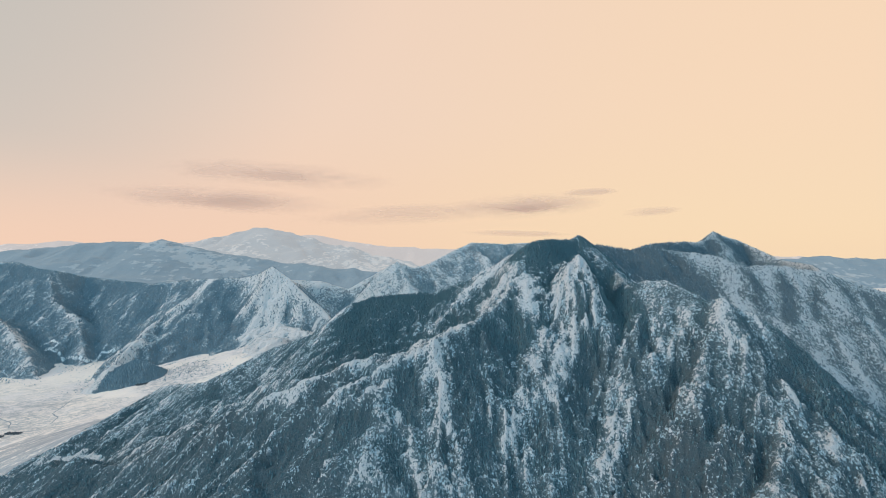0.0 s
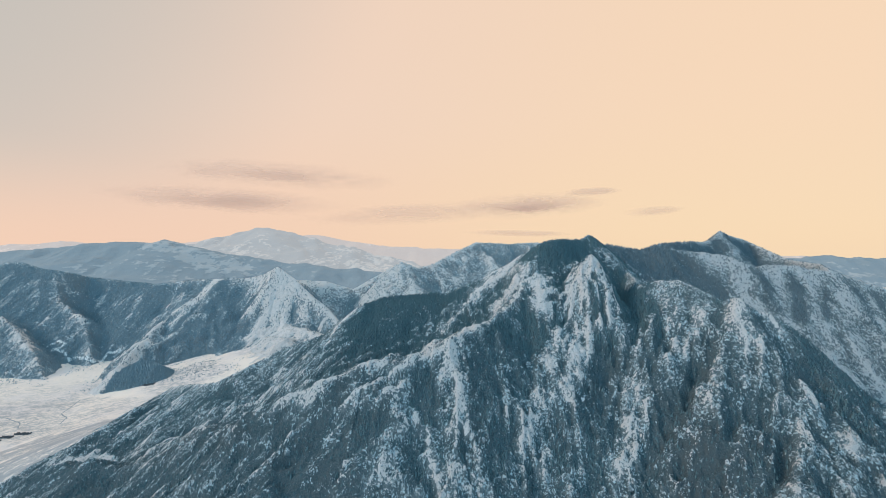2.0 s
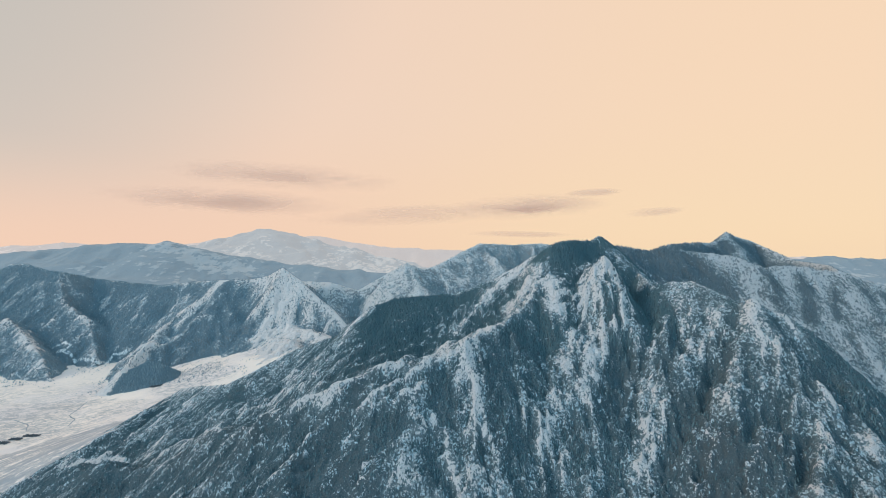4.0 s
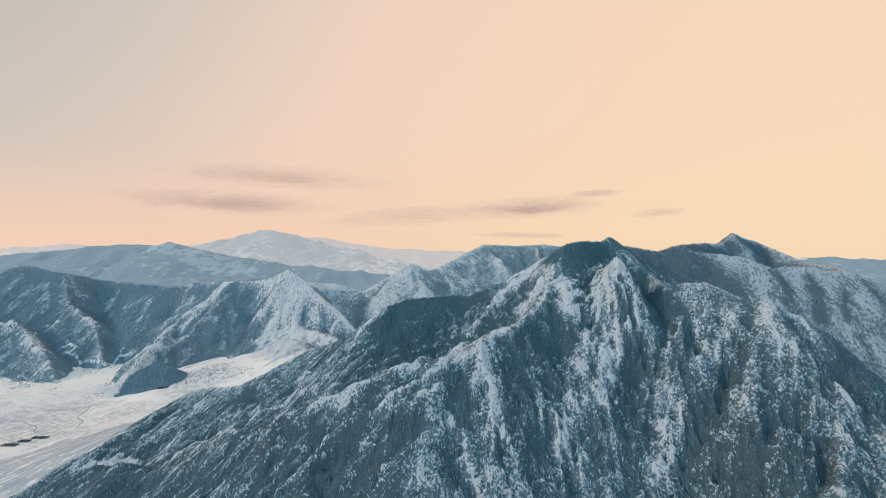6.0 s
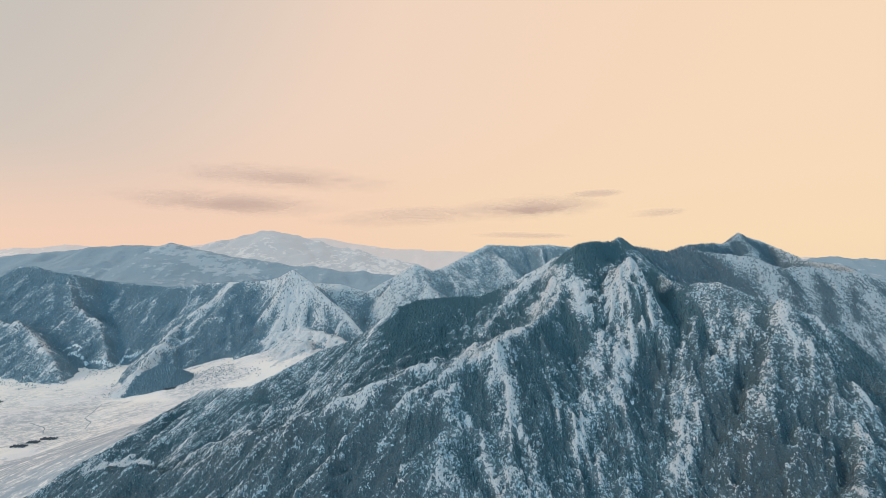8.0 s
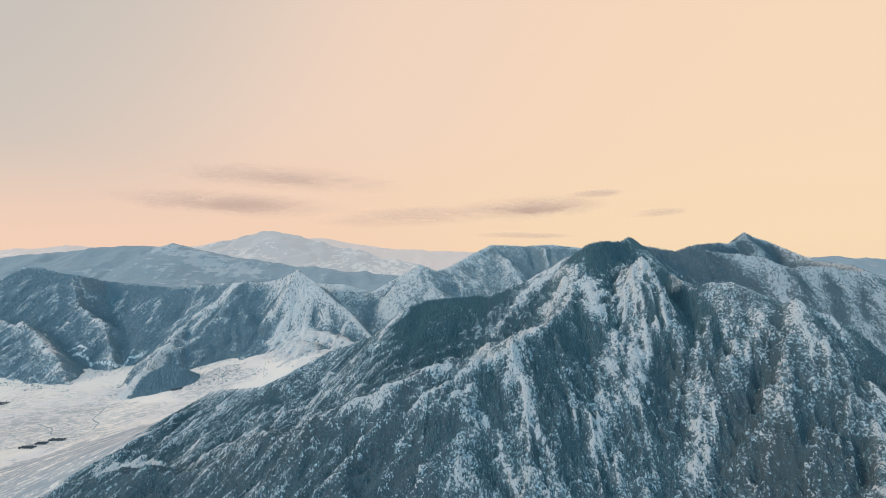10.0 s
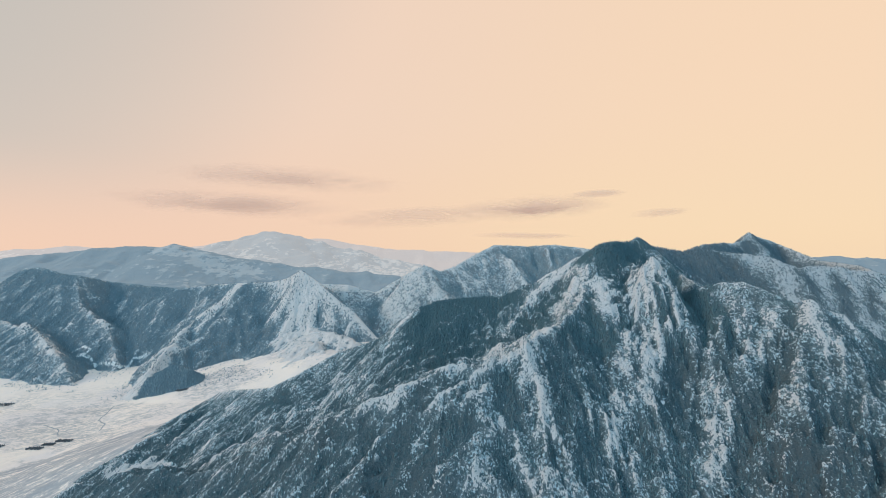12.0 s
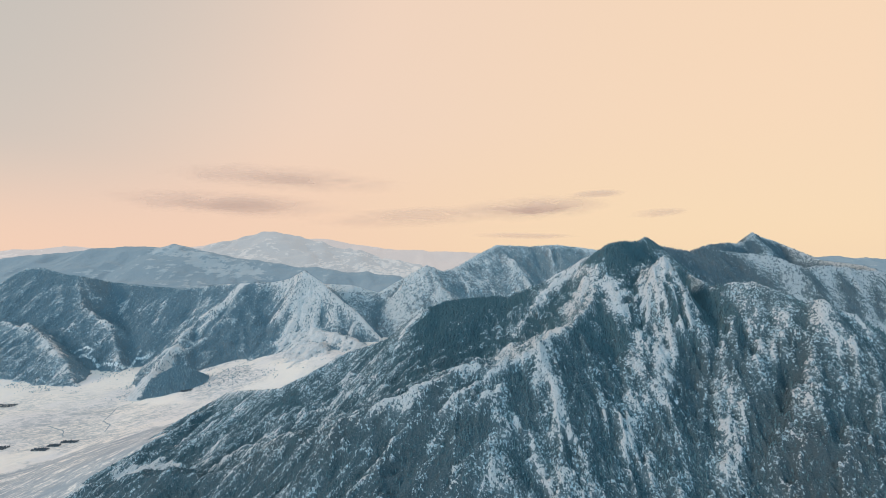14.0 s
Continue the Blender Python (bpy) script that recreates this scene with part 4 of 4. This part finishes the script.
def rubble(name, massif, box, count, chance, size, label):
    """Angular snow-capped rocks as one mesh, sunk in the slope."""
    x, y = RNG.uniform(box[0], box[1], count * 6), RNG.uniform(box[2], box[3], count * 6)
    ok = RNG.uniform(0, 1, len(x)) < chance(x, y)
    x, y = x[ok][:count], y[ok][:count]
    n = len(x)
    r = size[0] + (size[1] - size[0]) * RNG.random(n) ** 2.5
    turn = RNG.uniform(0, 6.28, n)
    ball = np.array(BALL)[None] * RNG.uniform(0.6, 1.35, (n, len(BALL), 1))
    ball = ball * np.stack((RNG.uniform(0.6, 1.2, n), RNG.uniform(0.6, 1.2, n), RNG.uniform(0.7, 1.7, n)), -1)[:, None]
    c, q = np.cos(turn)[:, None], np.sin(turn)[:, None]
    bx, by = ball[..., 0] * c - ball[..., 1] * q, ball[..., 0] * q + ball[..., 1] * c
    co = np.stack((x[:, None] + bx * r[:, None], y[:, None] + by * r[:, None], massif.height(x, y)[:, None] + (ball[..., 2] - 0.1) * r[:, None]), -1)
    faces = (np.array(SIDES)[None] + (np.arange(n) * len(BALL))[:, None, None]).reshape(-1, 3)
    ob = new(name, solid(name, co.reshape(-1, 3), faces, snowy_rock, False))
    return tagged(ob, label, "rocks", kind="stuff")


def rocky(x, y):
    return np.clip(0.15 + 2.5 * MAIN.bulge(x, y) + 0.5 * spot(x, y, 172, 555, 60, 60) + 0.25 * spot(x, y, 250, 420, 200, 80) - 0.6 * spot(x, y, -70, 640, 92, 50, 5), 0.02, 1)


rubble("rocks", MAIN, (-650, 560, 300, 720), 5000, rocky, (0.4, 1.6), "snow-capped angular rocks strewn on the ribs")


def outcrop(x, y, size, tall, seed):
    """One crag: a cut and jittered block, rough enough to catch snow on its ledges."""
    rng = random.Random(seed)
    bm = bmesh.new()
    bmesh.ops.create_icosphere(bm, subdivisions=3, radius=1.0)
    cuts = [(Vector((rng.uniform(-1, 1), rng.uniform(-1, 1), rng.uniform(-0.4, 0.9))).normalized(), rng.uniform(0.42, 0.85)) for _ in range(14)]
    for v in bm.verts:
        for normal, reach in cuts:
            over = v.co.dot(normal) - reach
            if over > 0:
                v.co -= normal * over * 0.92
        v.co += Vector((rng.uniform(-1, 1), rng.uniform(-1, 1), rng.uniform(-1, 1))) * 0.075
        v.co = Vector((v.co.x * size, v.co.y * size * 0.8, v.co.z * tall))
    mesh = bpy.data.meshes.new("rock_outcrop")
    bm.to_mesh(mesh)
    bm.free()
    mesh.materials.append(snowy_rock)
    ob = new("rock_outcrop", mesh)
    at = float(MAIN.height(np.array([float(x)]), np.array([float(y)]))[0])
    ob.matrix_world = pose(x, y, at + 0.1 * tall, rng.uniform(-8, 8), rng.uniform(-8, 8), rng.uniform(0, 360))
    return tagged(ob, "snow-dusted grey rock crag on the mountain rib", "rock", "crags on the mountain face")


for k in range(90):
    pick = random.Random(900 + k)
    for _ in range(60):
        px_, py_ = pick.uniform(-300, 470), pick.uniform(370, 640)
        if pick.random() < 0.6 * float(rocky(np.array([px_]), np.array([py_]))[0]):
            break
    big = pick.uniform(2.0, 4.2)
    outcrop(px_, py_, big, big * pick.uniform(0.9, 1.6), k)

# ---- single trees on the crests ----
bark = Shader("bark", 0.95)
bark_mat = bark.colour(bark.mix(bark.noise(0.3, 4), (0.05, 0.045, 0.04), (0.12, 0.11, 0.10)))


def part(name, bm, material, parent, label=""):
    mesh = bpy.data.meshes.new(name)
    bm.to_mesh(mesh)
    bm.free()
    mesh.materials.append(material)
    ob = new(name, mesh)
    ob.parent = parent
    return tagged(ob, label)


def conifer(height, girth, tiers, seed, label):
    rng = random.Random(seed)
    root = new("conifer_tree")
    bm = bmesh.new()
    bmesh.ops.create_cone(bm, cap_ends=True, segments=7, radius1=0.035 * height, radius2=0.008 * height, depth=0.95 * height, matrix=Matrix.Translation((0, 0, 0.46 * height)))
    part("trunk", bm, bark_mat, root)
    bm = bmesh.new()
    for k in range(tiers):
        low_, up = 0.10 + 0.80 * k / tiers, 0.10 + 0.80 * (k + 1.7) / tiers
        r = girth * (1 - 0.85 * k / tiers)
        top = bm.verts.new((rng.uniform(-0.03, 0.03) * height, rng.uniform(-0.03, 0.03) * height, min(up, 1.0) * height))
        n = 9
        ring = []
        for j in range(n):
            a, rr = 6.2832 * (j + rng.uniform(-0.25, 0.25)) / n, r * (rng.uniform(0.8, 1.25) if j % 2 else rng.uniform(0.45, 0.7))
            ring.append(bm.verts.new((rr * math.cos(a), rr * math.sin(a), (low_ + rng.uniform(-0.03, 0.03)) * height)))
        for j in range(n):
            bm.faces.new((ring[j], ring[(j + 1) % n], top))
    part("crown", bm, dark_firs, root, "dark green-blue needles touched with frost")
    return tagged(root, label, "tree", "single conifers on the crests")


trees = [conifer(3.6, 0.75, 6, 1, "slender dark conifer standing on the mountain crest"),
         conifer(2.9, 0.8, 5, 2, "bushy dark conifer standing on the mountain crest"),
         conifer(4.4, 0.75, 7, 3, "tall narrow dark conifer standing on the mountain crest")]
lines = [(CREST[:11], 110, MAIN), (SKYLINE[:9], 90, EAST), ([(100, 665), (35, 640), (-30, 595)], 24, MAIN), (EDGE[2:9], 46, MAIN)]
first = set()
pick = random.Random(77)
for line, count, massif in lines:
    lengths = [math.hypot(b[0] - a[0], b[1] - a[1]) for a, b in zip(line[:-1], line[1:])]
    for _ in range(count):
        at = pick.uniform(0, sum(lengths))
        for (a, b), length in zip(zip(line[:-1], line[1:]), lengths):
            if at <= length:
                break
            at -= length
        u = at / length
        x, y = a[0] + u * (b[0] - a[0]) + pick.gauss(0, 5), a[1] + u * (b[1] - a[1]) + pick.gauss(0, 5)
        z = float(massif.height(np.array([x]), np.array([y]))[0])
        k = pick.randrange(3)
        spot_pose = pose(x, y, z - 0.2, pick.uniform(-3, 3), pick.uniform(-3, 3), pick.uniform(0, 360))
        if k in first:
            copy_thing(trees[k], spot_pose)
        else:
            first.add(k)
            trees[k].matrix_world = spot_pose

# ---- small things in the valley ----
for x, y, rx, ry in ((-920, 792, 15, 5), (-908, 809, 11, 4), (-891, 824, 15, 5), (-1010, 800, 16, 6), (-800, 1052, 16, 6), (-1235, 1020, 24, 8)):
    grove("thicket", Floor, (x - rx, x + rx, y - ry, y + ry), 130, lambda x, y: 0.9 + 0 * x, (1.6, 3.2), bare_thicket, "dark leafless thicket standing in the valley snow", 1, 6, 0.15, 0.4)


def ribbon(name, line, wide, material, label, category):
    """A narrow strip draped over the valley floor, with a bank on either side."""
    pts = []
    for a, b in zip(line[:-1], line[1:]):
        for k in range(8):
            pts.append((a[0] + (b[0] - a[0]) * k / 8, a[1] + (b[1] - a[1]) * k / 8))
    p = np.array(pts + [line[-1]], float)
    p = p + 2.5 * np.stack((vnoise(p[:, 0] / 17, p[:, 1] / 17, 5), vnoise(p[:, 0] / 17, p[:, 1] / 17, 6)), -1)
    d = np.gradient(p, axis=0)
    nrm = np.stack((-d[:, 1], d[:, 0]), -1) / np.hypot(d[:, 0], d[:, 1])[:, None]
    rows = []
    for off, up in ((-1.0, 0.2), (-0.6, 0.6), (0.6, 0.6), (1.0, 0.2)):
        q = p + nrm * off * wide
        rows.append(np.stack((q[:, 0], q[:, 1], np.maximum(ground_height(q[:, 0], q[:, 1]), LEFT.height(q[:, 0], q[:, 1])) + up), -1))
    co, n = np.concatenate(rows), len(p)
    idx = np.arange(4 * n).reshape(4, n)
    quads = np.stack((idx[:-1, :-1], idx[:-1, 1:], idx[1:, 1:], idx[1:, :-1]), -1).reshape(-1, 4)
    return tagged(new(name, solid(name, co, quads, material)), label, category, kind="structure")


brook = Shader("brook_ice", 0.4)
brook_mat = brook.colour(brook.mix(brook.noise(5, 4), (0.16, 0.18, 0.19), (0.42, 0.43, 0.44)))
track = Shader("packed_snow", 0.8)
track_mat = track.colour(track.mix(track.noise(4, 4), (0.80, 0.76, 0.73), (0.88, 0.84, 0.81)))
ribbon("brook", [(-935, 1000), (-919, 967), (-901, 917), (-862, 890), (-848, 860)], 1.3, brook_mat, "narrow half-frozen dark brook in the snow", "brook")
ribbon("brook", [(-1010, 900), (-960, 880), (-930, 850)], 1.2, brook_mat, "narrow half-frozen side brook", "brook")
ribbon("track", [(-1327, 1311), (-1308, 1322), (-1260, 1307), (-1263, 1288), (-1293, 1292), (-1239, 1282), (-1199, 1274), (-1135, 1260)], 3.4, track_mat, "zigzag snow track at the foot of the mountain wall", "track")
ribbon("track", [(-1135, 1260), (-1131, 1317), (-1093, 1328)], 3.4, track_mat, "short snow track up to the foot of the spur", "track")

# ---- clouds far behind the ranges ----
def cloud_material():
    s = Shader("cloud", 1.0)
    t = s.t
    spot_in = t.nodes.new("ShaderNodeTexCoord").outputs["Generated"]
    sep = t.nodes.new("ShaderNodeSeparateXYZ")
    t.links.new(spot_in, sep.inputs[0])
    u, v = s.math("MULTIPLY", s.math("SUBTRACT", sep.outputs[0], 0.5), 2.0), s.math("MULTIPLY", s.math("SUBTRACT", sep.outputs[2], 0.5), 2.0)
    r = s.math("ADD", s.math("POWER", s.math("ABSOLUTE", u), 2.0), s.math("POWER", s.math("ABSOLUTE", v), 2.0))
    wisp = s.noise(260, 5, 0.55, s.stretch(0.30, 0.3, 1.2, 0), 0.6)
    body = s.math("SUBTRACT", s.math("ADD", s.math("SUBTRACT", 1.0, r), s.math("MULTIPLY", s.math("SUBTRACT", wisp, 0.5), 1.5)), 0.12)
    thick = s.math("MULTIPLY", s.step(body, -0.1, 1.5), s.step(r, 1.0, 0.2))
    soft = s.math("MULTIPLY", thick, 0.66)
    mist, through_light, add, clear = (t.nodes.new(k) for k in ("ShaderNodeBsdfDiffuse", "ShaderNodeBsdfTranslucent", "ShaderNodeMixShader", "ShaderNodeBsdfTransparent"))
    for n in (mist, through_light):
        n.inputs[0].default_value = (0.80, 0.64, 0.58, 1)
    t.links.new(mist.outputs[0], add.inputs[1])
    t.links.new(through_light.outputs[0], add.inputs[2])
    add.inputs[0].default_value = 0.6
    fade = t.nodes.new("ShaderNodeMixShader")
    t.links.new(soft, fade.inputs[0])
    t.links.new(clear.outputs[0], fade.inputs[1])
    t.links.new(add.outputs[0], fade.inputs[2])
    t.links.new(fade.outputs[0], t.nodes["Material Output"].inputs[0])
    return s.mat


cloud_stuff = cloud_material()


def cloud(x, z, wide, tall, lean, label):
    """A thin streak of cloud, bellied towards the viewer's valley."""
    gu, gv = np.meshgrid(np.linspace(-1, 1, 41), np.linspace(-1, 1, 13))
    co = np.stack((gu * wide, -60 * (1 - gu ** 2) * (1 - gv ** 2), gv * tall), -1).reshape(-1, 3)
    idx = np.arange(41 * 13).reshape(13, 41)
    quads = np.stack((idx[:-1, :-1], idx[:-1, 1:], idx[1:, 1:], idx[1:, :-1]), -1).reshape(-1, 4)
    ob = new("cloud", solid("cloud", co, quads, cloud_stuff))
    ob.location, ob.rotation_euler = (x, 4900, z), (0, -math.atan(lean), 0)
    return tagged(ob, label, "cloud", "streaks of evening cloud")


cloud(-2080, 1345, 1750, 200, -0.07, "long thin mauve-grey streak of evening cloud")
cloud(-2750, 1045, 1900, 200, -0.07, "broad mauve-grey streak of low evening cloud")
cloud(950, 960, 1150, 190, 0.05, "dense mauve-grey streak of evening cloud above the ridge")
cloud(-350, 860, 1700, 150, 0.04, "faint ragged strip of evening cloud")
cloud(2550, 890, 480, 70, 0.08, "small faint wisp of evening cloud")
cloud(1800, 1130, 440, 60, 0.05, "tiny faint wisp of evening cloud")
cloud(900, 620, 800, 50, -0.02, "low faint wisp of cloud over the ridge")
cloud(-1880, 1330, 900, 120, -0.05, "dense core of a mauve-grey cloud streak")
cloud(-2650, 1030, 950, 120, -0.05, "dense core of a low mauve-grey cloud streak")
cloud(1000, 950, 700, 120, 0.06, "dense grey core of an evening cloud streak")
cloud(1080, 930, 560, 75, 0.05, "dark grey inner strip of an evening cloud")
